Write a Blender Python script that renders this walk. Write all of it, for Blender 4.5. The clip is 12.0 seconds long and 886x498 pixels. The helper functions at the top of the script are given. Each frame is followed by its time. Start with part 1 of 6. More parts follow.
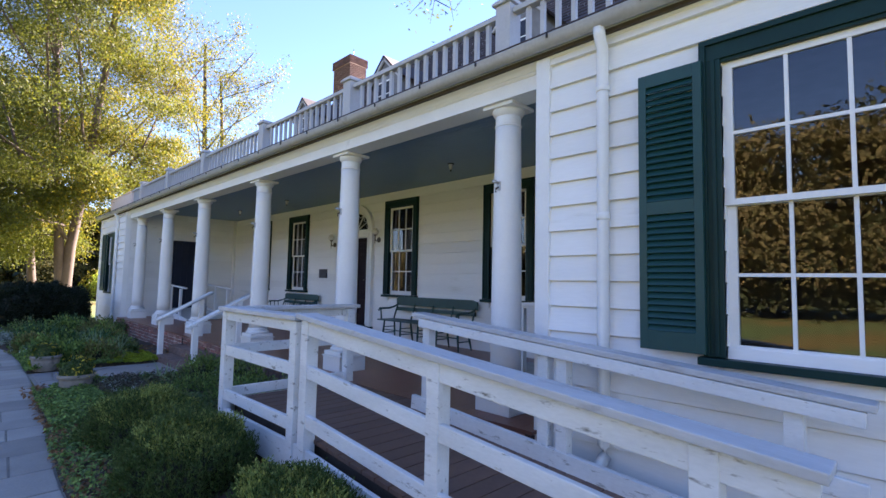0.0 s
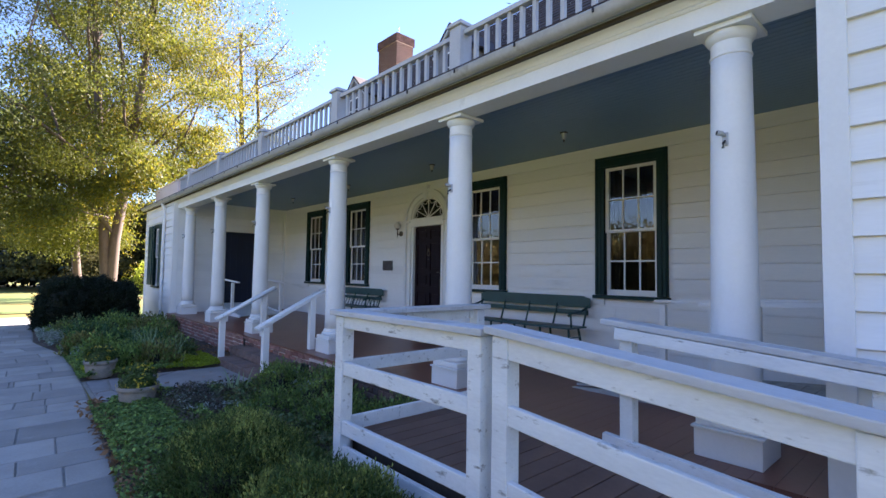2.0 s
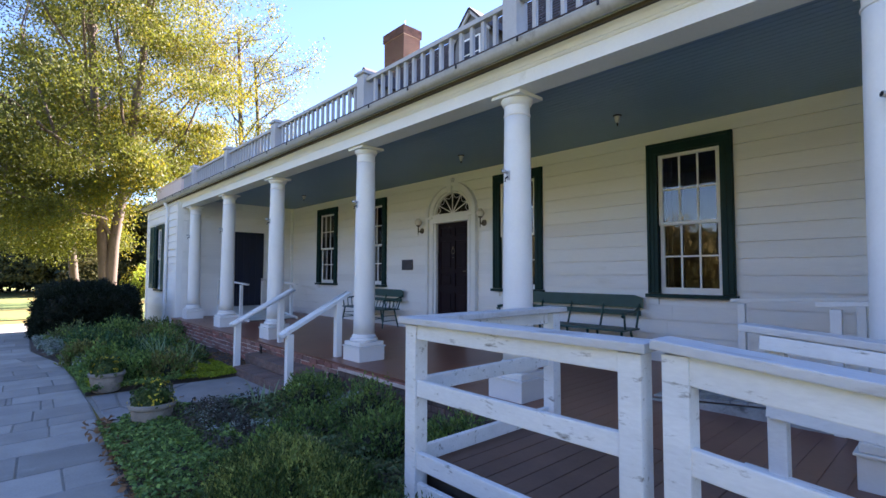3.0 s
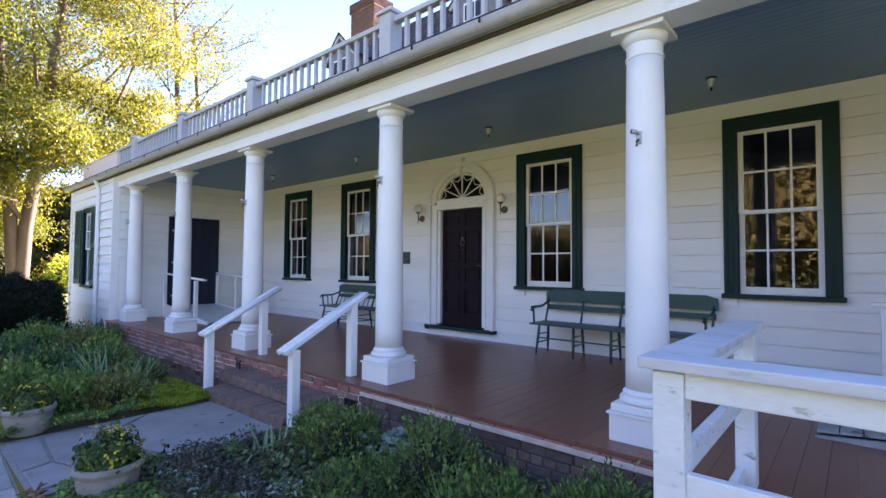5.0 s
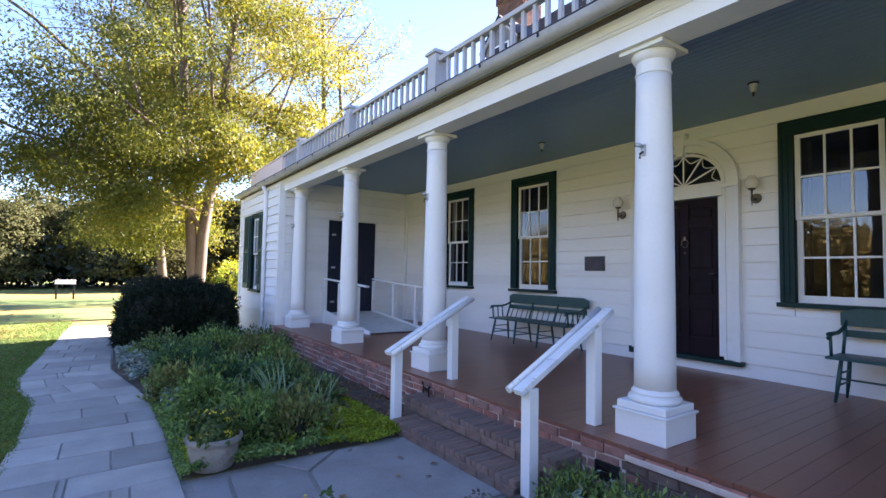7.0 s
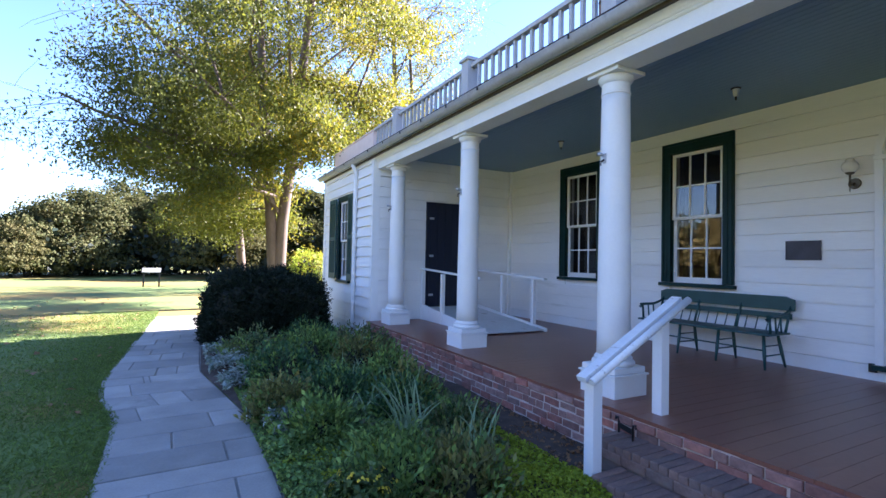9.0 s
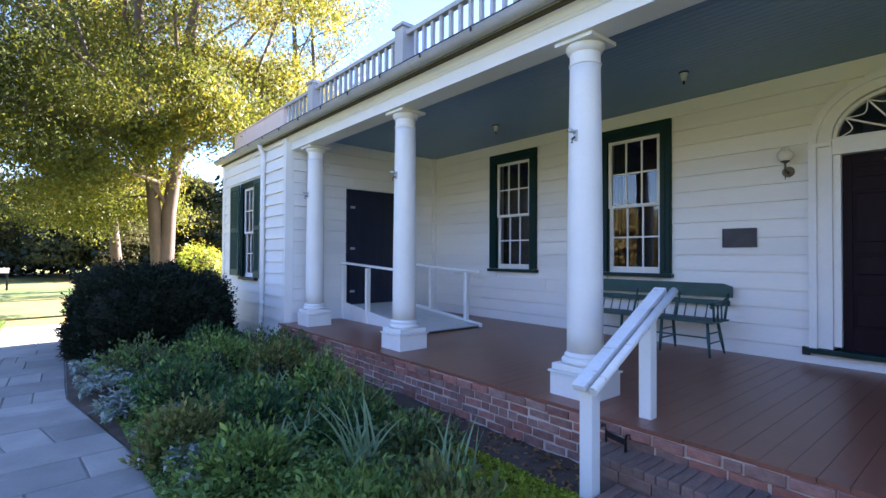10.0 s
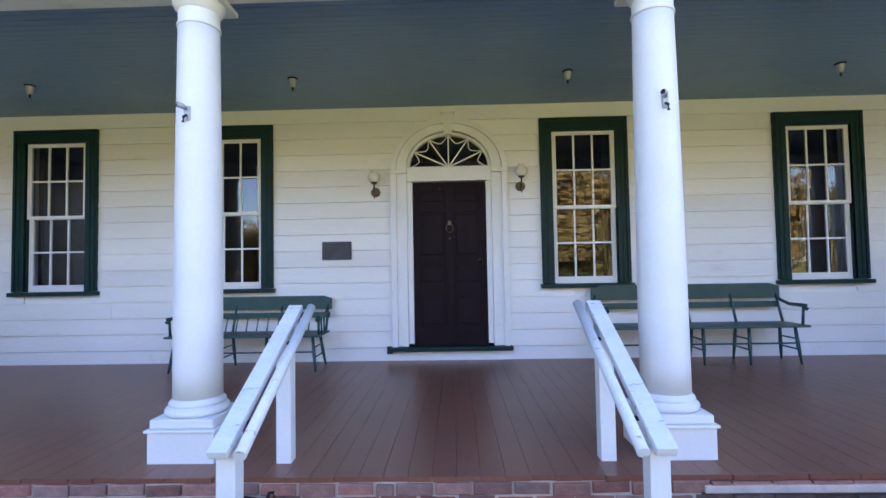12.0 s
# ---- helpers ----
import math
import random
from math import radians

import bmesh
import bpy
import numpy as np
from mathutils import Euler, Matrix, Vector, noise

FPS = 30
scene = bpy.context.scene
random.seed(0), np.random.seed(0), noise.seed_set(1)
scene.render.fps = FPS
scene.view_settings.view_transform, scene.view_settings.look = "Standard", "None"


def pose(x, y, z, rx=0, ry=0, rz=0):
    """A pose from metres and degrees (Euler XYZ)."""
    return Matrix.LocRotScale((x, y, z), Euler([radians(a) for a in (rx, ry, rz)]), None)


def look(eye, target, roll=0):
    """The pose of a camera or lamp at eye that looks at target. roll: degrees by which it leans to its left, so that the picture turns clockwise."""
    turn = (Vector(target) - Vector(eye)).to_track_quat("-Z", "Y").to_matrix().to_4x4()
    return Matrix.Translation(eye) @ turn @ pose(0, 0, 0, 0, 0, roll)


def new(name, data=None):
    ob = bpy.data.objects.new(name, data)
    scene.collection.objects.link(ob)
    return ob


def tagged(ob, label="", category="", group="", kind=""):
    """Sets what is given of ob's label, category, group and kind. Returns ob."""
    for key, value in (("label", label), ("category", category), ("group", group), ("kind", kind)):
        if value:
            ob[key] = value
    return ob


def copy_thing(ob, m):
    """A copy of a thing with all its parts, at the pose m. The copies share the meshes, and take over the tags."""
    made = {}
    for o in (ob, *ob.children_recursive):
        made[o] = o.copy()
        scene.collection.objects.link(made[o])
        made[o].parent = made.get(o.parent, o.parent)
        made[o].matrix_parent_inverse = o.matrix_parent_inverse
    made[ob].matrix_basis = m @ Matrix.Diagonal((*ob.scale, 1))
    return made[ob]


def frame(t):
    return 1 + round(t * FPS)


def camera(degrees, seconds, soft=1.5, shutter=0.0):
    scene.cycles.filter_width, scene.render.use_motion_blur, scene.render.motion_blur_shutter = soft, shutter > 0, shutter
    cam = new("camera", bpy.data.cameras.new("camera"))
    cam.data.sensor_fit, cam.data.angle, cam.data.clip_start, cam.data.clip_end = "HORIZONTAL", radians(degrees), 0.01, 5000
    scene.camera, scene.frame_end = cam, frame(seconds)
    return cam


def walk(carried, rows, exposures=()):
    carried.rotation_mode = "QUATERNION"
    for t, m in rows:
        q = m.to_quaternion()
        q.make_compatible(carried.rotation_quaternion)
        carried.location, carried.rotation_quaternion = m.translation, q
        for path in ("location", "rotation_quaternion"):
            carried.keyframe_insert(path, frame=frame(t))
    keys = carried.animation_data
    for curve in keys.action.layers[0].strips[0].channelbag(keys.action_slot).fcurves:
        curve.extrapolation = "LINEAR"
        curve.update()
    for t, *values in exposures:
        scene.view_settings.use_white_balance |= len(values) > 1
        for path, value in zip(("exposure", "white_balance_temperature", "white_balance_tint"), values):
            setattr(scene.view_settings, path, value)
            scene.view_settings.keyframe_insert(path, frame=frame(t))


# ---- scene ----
cam = camera(85.2, 12.0)
PATH = [
    (0, (-0.037, -0.021, 1.689), (1.373, 1.389, 1.832), 1.2),
    (0.5, (0.031, 0.399, 1.699), (1.415, 1.835, 1.838), 1.8),
    (1, (-0.069, 0.87, 1.697), (1.297, 2.323, 1.853), 0.9),
    (1.5, (-0.077, 1.281, 1.664), (1.261, 2.762, 1.801), 0.7),
    (2, (0.003, 1.744, 1.692), (1.339, 3.229, 1.798), 0.9),
    (2.5, (0.014, 2.196, 1.678), (1.372, 3.659, 1.792), 0.8),
    (3, (-0.008, 2.615, 1.681), (1.339, 4.091, 1.785), 0.2),
    (5, (0.119, 4.474, 1.717), (1.635, 5.777, 1.791), 0.4),
    (5.5, (0.163, 4.904, 1.731), (1.69, 6.193, 1.826), 0.3),
    (6, (0.21, 5.351, 1.714), (1.701, 6.68, 1.819), -0.0),
    (6.5, (0.287, 5.799, 1.73), (1.62, 7.284, 1.856), 0.4),
    (7, (0.287, 6.28, 1.686), (1.439, 7.912, 1.787), 1.0),
    (7.5, (0.3, 6.736, 1.63), (1.233, 8.504, 1.683), 1.6),
    (9.5, (0.198, 8.617, 1.675), (1.168, 10.366, 1.725), 0.5),
    (10, (0.223, 9.011, 1.643), (1.507, 10.544, 1.673), 0.3),
    (10.5, (0.334, 9.255, 1.615), (1.977, 10.395, 1.634), 0.1),
    (11, (0.522, 9.428, 1.617), (2.423, 10.048, 1.636), 0.2),
    (11.5, (0.614, 9.586, 1.639), (2.601, 9.803, 1.681), -0.7),
    (12, (0.645, 9.684, 1.643), (2.642, 9.733, 1.722), -1.0),
]
walk(cam, [(t, look(eye, target, roll)) for t, eye, target, roll in PATH],
     [(0.0, 3.15, 5700, 28), (3.0, 3.28, 5650, 26), (5.5, 3.74, 5850, 30), (7.5, 3.55, 5650, 29), (9.5, 3.44, 5180, 27), (10.5, 3.85, 5720, 27), (11.0, 3.95, 5780, 26.5), (12.0, 4.22, 5850, 27.5)])

# ---- world, sun ----
SUN_AZ, SUN_EL = math.atan2(0.98, 0.18), radians(33)
world = bpy.data.worlds.new("world")
scene.world = world
world.use_nodes = True
wn = world.node_tree.nodes
sky = wn.new("ShaderNodeTexSky")
sky.sky_type = "NISHITA"
sky.sun_disc = False
sky.sun_elevation, sky.sun_rotation = SUN_EL, SUN_AZ
sky.air_density, sky.dust_density, sky.ozone_density = 1.0, 0.0, 1.8
wn["Background"].inputs["Strength"].default_value = 0.040
world.node_tree.links.new(sky.outputs[0], wn["Background"].inputs["Color"])
sun_data = bpy.data.lights.new("sun", "SUN")
sun_data.energy, sun_data.angle, sun_data.color = 5.0, radians(0.5), (1.0, 0.86, 0.66)
sun = new("sun", sun_data)
sun_way = Vector((math.sin(SUN_AZ) * math.cos(SUN_EL), math.cos(SUN_AZ) * math.cos(SUN_EL), math.sin(SUN_EL)))
sun.matrix_world = look(sun_way * 60, (0, 0, 0))


# ---- materials ----
def material(name, rgb, rough=0.6, metal=0.0, vary=0.12, scale=6.0, grain=60.0, bump=0.15, dirt=None, dirt_amount=0.0,
             dirt_scale=3.0, stretch=(1, 1, 1), island=False, each=0.0, translucent=0.0, spec=0.5, coat=0.0, second=None):
    """Base colour with broad and fine variation, a second colour in patches, and fine relief."""
    m = bpy.data.materials.new(name)
    m.use_nodes = True
    n, l = m.node_tree.nodes, m.node_tree.links
    b = n["Principled BSDF"]
    b.inputs["Roughness"].default_value, b.inputs["Metallic"].default_value = rough, metal
    b.inputs["Specular IOR Level"].default_value = spec
    b.inputs["Coat Weight"].default_value = coat
    co = n.new("ShaderNodeTexCoord")
    mp = n.new("ShaderNodeMapping")
    mp.inputs["Scale"].default_value = stretch
    l.new(co.outputs["Object"], mp.inputs[0])
    broad, fine = n.new("ShaderNodeTexNoise"), n.new("ShaderNodeTexNoise")
    for tex, s, d in ((broad, scale, 5), (fine, grain, 4)):
        tex.inputs["Scale"].default_value, tex.inputs["Detail"].default_value = s, d
        l.new(mp.outputs[0], tex.inputs["Vector"])
    add = n.new("ShaderNodeMath")
    add.operation = "ADD"
    half = n.new("ShaderNodeMath")
    half.operation, half.inputs[1].default_value = "MULTIPLY", 0.5
    l.new(fine.outputs[0], half.inputs[0])
    l.new(broad.outputs[0], add.inputs[0])
    l.new(half.outputs[0], add.inputs[1])
    ramp = n.new("ShaderNodeMapRange")
    ramp.inputs["From Min"].default_value, ramp.inputs["From Max"].default_value = 0.45, 1.05
    ramp.inputs["To Min"].default_value, ramp.inputs["To Max"].default_value = 1 - vary, 1 + vary
    l.new(add.outputs[0], ramp.inputs[0])
    value = ramp.outputs[0]
    if island or each:
        src = n.new("ShaderNodeNewGeometry").outputs["Random Per Island"] if island else n.new("ShaderNodeObjectInfo").outputs["Random"]
        amount = each or 0.35
        mr = n.new("ShaderNodeMapRange")
        mr.inputs["To Min"].default_value, mr.inputs["To Max"].default_value = 1 - amount, 1 + amount
        l.new(src, mr.inputs[0])
        mul = n.new("ShaderNodeMath")
        mul.operation = "MULTIPLY"
        l.new(mr.outputs[0], mul.inputs[0])
        l.new(value, mul.inputs[1])
        value = mul.outputs[0]
    mix = n.new("ShaderNodeMix")
    mix.data_type, mix.blend_type, mix.inputs["Factor"].default_value = "RGBA", "MULTIPLY", 1.0
    mix.inputs["A"].default_value = (*rgb, 1)
    if second:
        # pieces lie anywhere between two paints or leaf colours
        times, part_of, blend = n.new("ShaderNodeMath"), n.new("ShaderNodeMath"), n.new("ShaderNodeMix")
        times.operation, times.inputs[1].default_value, part_of.operation = "MULTIPLY", 7.31, "FRACT"
        l.new(src, times.inputs[0])
        l.new(times.outputs[0], part_of.inputs[0])
        blend.data_type = "RGBA"
        blend.inputs["A"].default_value, blend.inputs["B"].default_value = (*rgb, 1), (*second, 1)
        l.new(part_of.outputs[0], blend.inputs["Factor"])
        l.new(blend.outputs["Result"], mix.inputs["A"])
    comb = n.new("ShaderNodeCombineColor")
    for k in range(3):
        l.new(value, comb.inputs[k])
    l.new(comb.outputs[0], mix.inputs["B"])
    colour = mix.outputs["Result"]
    if dirt:
        spots = n.new("ShaderNodeTexNoise")
        spots.inputs["Scale"].default_value, spots.inputs["Detail"].default_value, spots.inputs["Roughness"].default_value = dirt_scale, 8, 0.65
        l.new(mp.outputs[0], spots.inputs["Vector"])
        sr = n.new("ShaderNodeMapRange")
        sr.inputs["From Min"].default_value, sr.inputs["From Max"].default_value = 0.72 - 0.3 * dirt_amount, 0.84 - 0.3 * dirt_amount
        l.new(spots.outputs[0], sr.inputs[0])
        over = n.new("ShaderNodeMix")
        over.data_type = "RGBA"
        over.inputs["B"].default_value = (*dirt, 1)
        l.new(sr.outputs[0], over.inputs["Factor"])
        l.new(colour, over.inputs["A"])
        colour = over.outputs["Result"]
    l.new(colour, b.inputs["Base Color"])
    if bump:
        bp = n.new("ShaderNodeBump")
        bp.inputs["Strength"].default_value, bp.inputs["Distance"].default_value = bump, 0.004
        l.new(add.outputs[0], bp.inputs["Height"])
        l.new(bp.outputs[0], b.inputs["Normal"])
    if translucent:
        tr = n.new("ShaderNodeBsdfTranslucent")
        l.new(colour, tr.inputs["Color"])
        ms = n.new("ShaderNodeMixShader")
        ms.inputs[0].default_value = translucent
        l.new(b.outputs[0], ms.inputs[1])
        l.new(tr.outputs[0], ms.inputs[2])
        l.new(ms.outputs[0], n["Material Output"].inputs["Surface"])
    return m


PAINT = material("white_paint", (0.82, 0.82, 0.81), 0.5, vary=0.05, scale=2.5, grain=45, bump=0.2, dirt=(0.62, 0.62, 0.58), dirt_amount=0.25, dirt_scale=2.2)
BOARD = material("white_clapboard", (0.85, 0.845, 0.825), 0.55, vary=0.06, scale=1.2, grain=35, bump=0.3, dirt=(0.66, 0.65, 0.6), dirt_amount=0.3,
                 dirt_scale=1.6, stretch=(1, 0.25, 2), each=0.035)
WORN = material("worn_white_paint", (0.76, 0.77, 0.77), 0.65, vary=0.12, scale=4, grain=50, bump=0.5, dirt=(0.20, 0.19, 0.16), dirt_amount=0.42, dirt_scale=15, stretch=(1.5, 0.45, 1.5))
# worn white paint, greyed further to hold the shade of backlit balusters
GREYBACKLIT = material("weathered_grey_white_paint", (0.46, 0.46, 0.48), 0.6, vary=0.12, scale=4, grain=50, bump=0.4, dirt=(0.38, 0.37, 0.37), dirt_amount=0.4, dirt_scale=6)
CAPWOOD = material("worn_handrail_paint", (0.55, 0.55, 0.55), 0.65, vary=0.16, scale=4, grain=50, bump=0.6, dirt=(0.36, 0.35, 0.34), dirt_amount=0.52, dirt_scale=7, stretch=(1.5, 0.35, 1.5))
TRIM = material("dark_green_paint", (0.005, 0.030, 0.028), 0.5, vary=0.2, scale=5, grain=60, bump=0.2, spec=0.25)
SHUTTER = material("shutter_green_paint", (0.010, 0.056, 0.053), 0.5, vary=0.18, scale=5, grain=60, bump=0.2)
BENCH = material("bench_green_paint", (0.020, 0.07, 0.068), 0.4, vary=0.18, scale=6, grain=60, bump=0.2, dirt=(0.12, 0.17, 0.17), dirt_amount=0.2, dirt_scale=8)
NAVY = material("dark_navy_paint", (0.005, 0.009, 0.026), 0.5, vary=0.15, bump=0.1)
DOOR = material("dark_brown_paint", (0.014, 0.007, 0.011), 0.5, vary=0.35, scale=3, grain=40, bump=0.25, dirt=(0.04, 0.020, 0.018), dirt_amount=0.30, stretch=(3, 3, 0.5), spec=0.12)
CEIL = material("blue_grey_paint", (0.215, 0.325, 0.42), 0.5, vary=0.06, scale=1.0, grain=30, bump=0.1)
FLOOR = material("oxide_red_paint", (0.215, 0.088, 0.056), 0.34, vary=0.2, scale=1.4, grain=30, bump=0.25, dirt=(0.22, 0.12, 0.10), dirt_amount=0.22, dirt_scale=1.6, each=0.02)
DECK = material("brown_deck_paint", (0.15, 0.088, 0.066), 0.6, vary=0.2, scale=3, grain=40, bump=0.4, dirt=(0.19, 0.14, 0.12), dirt_amount=0.3, each=0.1)
BRICK = material("old_red_brick", (0.32, 0.125, 0.09), 0.85, vary=0.3, scale=14, grain=70, bump=0.9, dirt=(0.36, 0.27, 0.22), dirt_amount=0.28, dirt_scale=9, each=0.30, second=(0.27, 0.165, 0.135))
CHIMBRICK = material("chimney_brick", (0.095, 0.05, 0.042), 0.85, vary=0.25, scale=9, grain=70, bump=0.7, island=True)
MORTAR = material("lime_mortar", (0.62, 0.50, 0.42), 0.9, vary=0.2, scale=8, grain=80, bump=0.7, dirt=(0.48, 0.38, 0.31), dirt_amount=0.3)
STONE = material("blue_grey_flagstone", (0.29, 0.275, 0.25), 0.7, vary=0.2, scale=3, grain=60, bump=0.5, dirt=(0.34, 0.325, 0.30), dirt_amount=0.45, dirt_scale=2.2, each=0.24)
SLAB = material("dark_landing_slab", (0.25, 0.24, 0.23), 0.75, vary=0.22, scale=3, grain=60, bump=0.5, dirt=(0.32, 0.31, 0.295), dirt_amount=0.4, dirt_scale=2.0, each=0.12)
JOINT = material("path_joint_sand", (0.24, 0.225, 0.195), 0.95, vary=0.25, scale=10, grain=80, bump=0.8)
GRASS = material("lawn_grass", (0.10, 0.145, 0.026), 0.9, vary=0.25, scale=0.7, grain=24, bump=0.3, dirt=(0.20, 0.135, 0.02), dirt_amount=0.86, dirt_scale=0.16)
SOIL = material("mulched_soil", (0.075, 0.055, 0.04), 0.95, vary=0.4, scale=10, grain=90, bump=1.0, dirt=(0.11, 0.08, 0.055), dirt_amount=0.4, dirt_scale=14)
SHINGLE = material("dark_roof_shingle", (0.045, 0.034, 0.036), 0.8, vary=0.3, scale=6, grain=50, bump=0.8, island=True)
GUTTER = material("dull_gutter_metal", (0.40, 0.40, 0.41), 0.5, vary=0.2, scale=3, grain=30, bump=0.2, dirt=(0.26, 0.25, 0.24), dirt_amount=0.45, dirt_scale=3)
METAL = material("gutter_metal", (0.62, 0.63, 0.62), 0.45, metal=0.0, vary=0.15, scale=3, grain=30, bump=0.2, dirt=(0.36, 0.35, 0.32), dirt_amount=0.4, dirt_scale=3)
IRON = material("dark_iron", (0.03, 0.03, 0.032), 0.45, metal=0.6, bump=0.1)
CHROME = material("dull_chrome", (0.45, 0.46, 0.48), 0.4, metal=0.3, bump=0.0)
BRASS = material("aged_brass", (0.13, 0.105, 0.075), 0.45, metal=0.9, bump=0.1)
BRONZE = material("weathered_bronze", (0.075, 0.07, 0.08), 0.55, metal=0.5, vary=0.25, grain=90, bump=0.4)
GLOBE = material("frosted_glass_globe", (0.78, 0.74, 0.66), 0.25, vary=0.05, bump=0.0)
POT = material("cast_stone_pot", (0.27, 0.24, 0.20), 0.9, vary=0.25, scale=9, grain=60, bump=0.8, dirt=(0.10, 0.10, 0.075), dirt_amount=0.4, dirt_scale=6)
# plaster coloured dark to carry the dimness of the unlit rooms
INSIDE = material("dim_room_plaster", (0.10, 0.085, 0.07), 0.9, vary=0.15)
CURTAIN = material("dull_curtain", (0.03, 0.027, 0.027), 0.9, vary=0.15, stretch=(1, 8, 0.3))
BARK = material("tan_bark", (0.115, 0.082, 0.06), 0.9, vary=0.35, scale=4, grain=25, bump=1.0, dirt=(0.13, 0.10, 0.08), dirt_amount=0.45, dirt_scale=3, stretch=(1, 1, 0.3))
BARKDARK = material("dark_bark", (0.075, 0.06, 0.05), 0.9, vary=0.35, bump=1.0)
PLANKDARK = material("dark_weathered_wood", (0.075, 0.06, 0.05), 0.85, vary=0.3, scale=5, grain=40, bump=0.5)
SIGNTOP = material("sign_panel", (0.3, 0.3, 0.29), 0.5)
PLANK = material("weathered_grey_plank", (0.34, 0.34, 0.33), 0.8, vary=0.25, scale=5, grain=40, bump=0.6, dirt=(0.12, 0.12, 0.115), dirt_amount=0.5, dirt_scale=6, each=0.15)


def leaf(name, rgb, tr=0.45, each=0.35, rough=0.55, second=None):
    return material(name, rgb, rough, vary=0.15, scale=2, grain=20, bump=0.0, island=True, each=each, translucent=tr, spec=0.3, second=second)


YELLOW = leaf("yellow_autumn_leaf", (0.25, 0.20, 0.010), 0.55, 0.25, second=(0.18, 0.17, 0.012))
YGREEN = leaf("yellow_green_leaf", (0.15, 0.155, 0.013), 0.55, 0.25, second=(0.10, 0.12, 0.015))
OLIVE = leaf("olive_leaf", (0.10, 0.12, 0.030), 0.55, 0.25)
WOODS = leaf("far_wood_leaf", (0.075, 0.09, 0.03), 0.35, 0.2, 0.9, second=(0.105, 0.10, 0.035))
# lit copy of the wood leaf: sunlight put into a golden tone
WOODLIT = leaf("golden_wood_leaf", (0.115, 0.10, 0.032), 0.35, 0.2, 0.9, second=(0.08, 0.085, 0.028))
# autumn gold with sunlight put into it, brightened to bounce light into the porch
GOLDLIT = leaf("sunny_autumn_leaf", (0.25, 0.19, 0.07), 0.3, 0.25, 0.9, second=(0.17, 0.15, 0.045))
# dark yew green; also stands for shade within and under the far woods
YEWSHADE = leaf("dark_yew_leaf", (0.012, 0.022, 0.011), 0.15)
BOX = leaf("boxwood_leaf", (0.07, 0.13, 0.033), 0.3, 0.5, second=(0.12, 0.155, 0.045))
# light on the bush tops put into paler, yellower leaves
BOXTOPLIT = leaf("boxwood_new_leaf", (0.42, 0.44, 0.11), 0.35, 0.45, second=(0.20, 0.28, 0.07))
HERB = leaf("bed_leaf", (0.26, 0.36, 0.08), 0.3, 0.5, second=(0.11, 0.20, 0.06))
HERBDARK = leaf("dark_bed_leaf", (0.10, 0.18, 0.07), 0.25, 0.5, second=(0.18, 0.18, 0.07))
DEEP = leaf("deep_green_leaf", (0.05, 0.12, 0.05), 0.25, 0.5, 0.4, second=(0.09, 0.17, 0.06))
OLIVEHERB = leaf("olive_bed_leaf", (0.26, 0.25, 0.07), 0.3, 0.45, second=(0.15, 0.16, 0.06))
LIME = leaf("lime_groundcover_leaf", (0.33, 0.40, 0.03), 0.4)
SILVER = leaf("silver_leaf", (0.50, 0.55, 0.51), 0.2, 0.3, second=(0.2, 0.27, 0.18))
BLADE = leaf("iris_blade", (0.20, 0.30, 0.14), 0.3, 0.35, second=(0.38, 0.42, 0.26))
GRASSBLADE = leaf("grass_blade", (0.165, 0.24, 0.045), 0.35, 0.35, second=(0.11, 0.16, 0.035))
PETAL = leaf("yellow_petal", (0.75, 0.6, 0.05), 0.3, 0.15)
DRYLEAF = leaf("dry_fallen_leaf", (0.27, 0.15, 0.07), 0.2, 0.4)
PLUM = leaf("dull_purple_leaf", (0.10, 0.07, 0.055), 0.25, 0.4, second=(0.10, 0.115, 0.07))


def glass_material():
    m = bpy.data.materials.new("window_glass")
    m.use_nodes = True
    n, l = m.node_tree.nodes, m.node_tree.links
    n.remove(n["Principled BSDF"])
    clear, gloss, ms, fr = n.new("ShaderNodeBsdfTransparent"), n.new("ShaderNodeBsdfGlossy"), n.new("ShaderNodeMixShader"), n.new("ShaderNodeFresnel")
    clear.inputs[0].default_value = (0.82, 0.85, 0.84, 1)
    gloss.inputs["Roughness"].default_value = 0.0
    fr.inputs["IOR"].default_value = 1.8
    wave, bp, co = n.new("ShaderNodeTexNoise"), n.new("ShaderNodeBump"), n.new("ShaderNodeTexCoord")
    wave.inputs["Scale"].default_value = 3.0
    bp.inputs["Strength"].default_value, bp.inputs["Distance"].default_value = 0.18, 0.004
    l.new(co.outputs["Object"], wave.inputs["Vector"])
    l.new(wave.outputs[0], bp.inputs["Height"])
    l.new(bp.outputs[0], gloss.inputs["Normal"])
    l.new(fr.outputs[0], ms.inputs[0])
    l.new(clear.outputs[0], ms.inputs[1])
    l.new(gloss.outputs[0], ms.inputs[2])
    l.new(ms.outputs[0], n["Material Output"].inputs["Surface"])
    return m


GLASS = glass_material()


# ---- mesh helpers ----
def box(bm, x0, x1, y0, y1, z0, z1, bevel=0.0):
    v = [bm.verts.new(p) for p in ((x0, y0, z0), (x1, y0, z0), (x1, y1, z0), (x0, y1, z0), (x0, y0, z1), (x1, y0, z1), (x1, y1, z1), (x0, y1, z1))]
    f = [bm.faces.new([v[i] for i in q]) for q in ((0, 3, 2, 1), (4, 5, 6, 7), (0, 1, 5, 4), (1, 2, 6, 5), (2, 3, 7, 6), (3, 0, 4, 7))]
    if bevel:
        bmesh.ops.bevel(bm, geom=list({e for q in f for e in q.edges}), offset=bevel, segments=2, affect="EDGES", profile=0.6)
    return bm


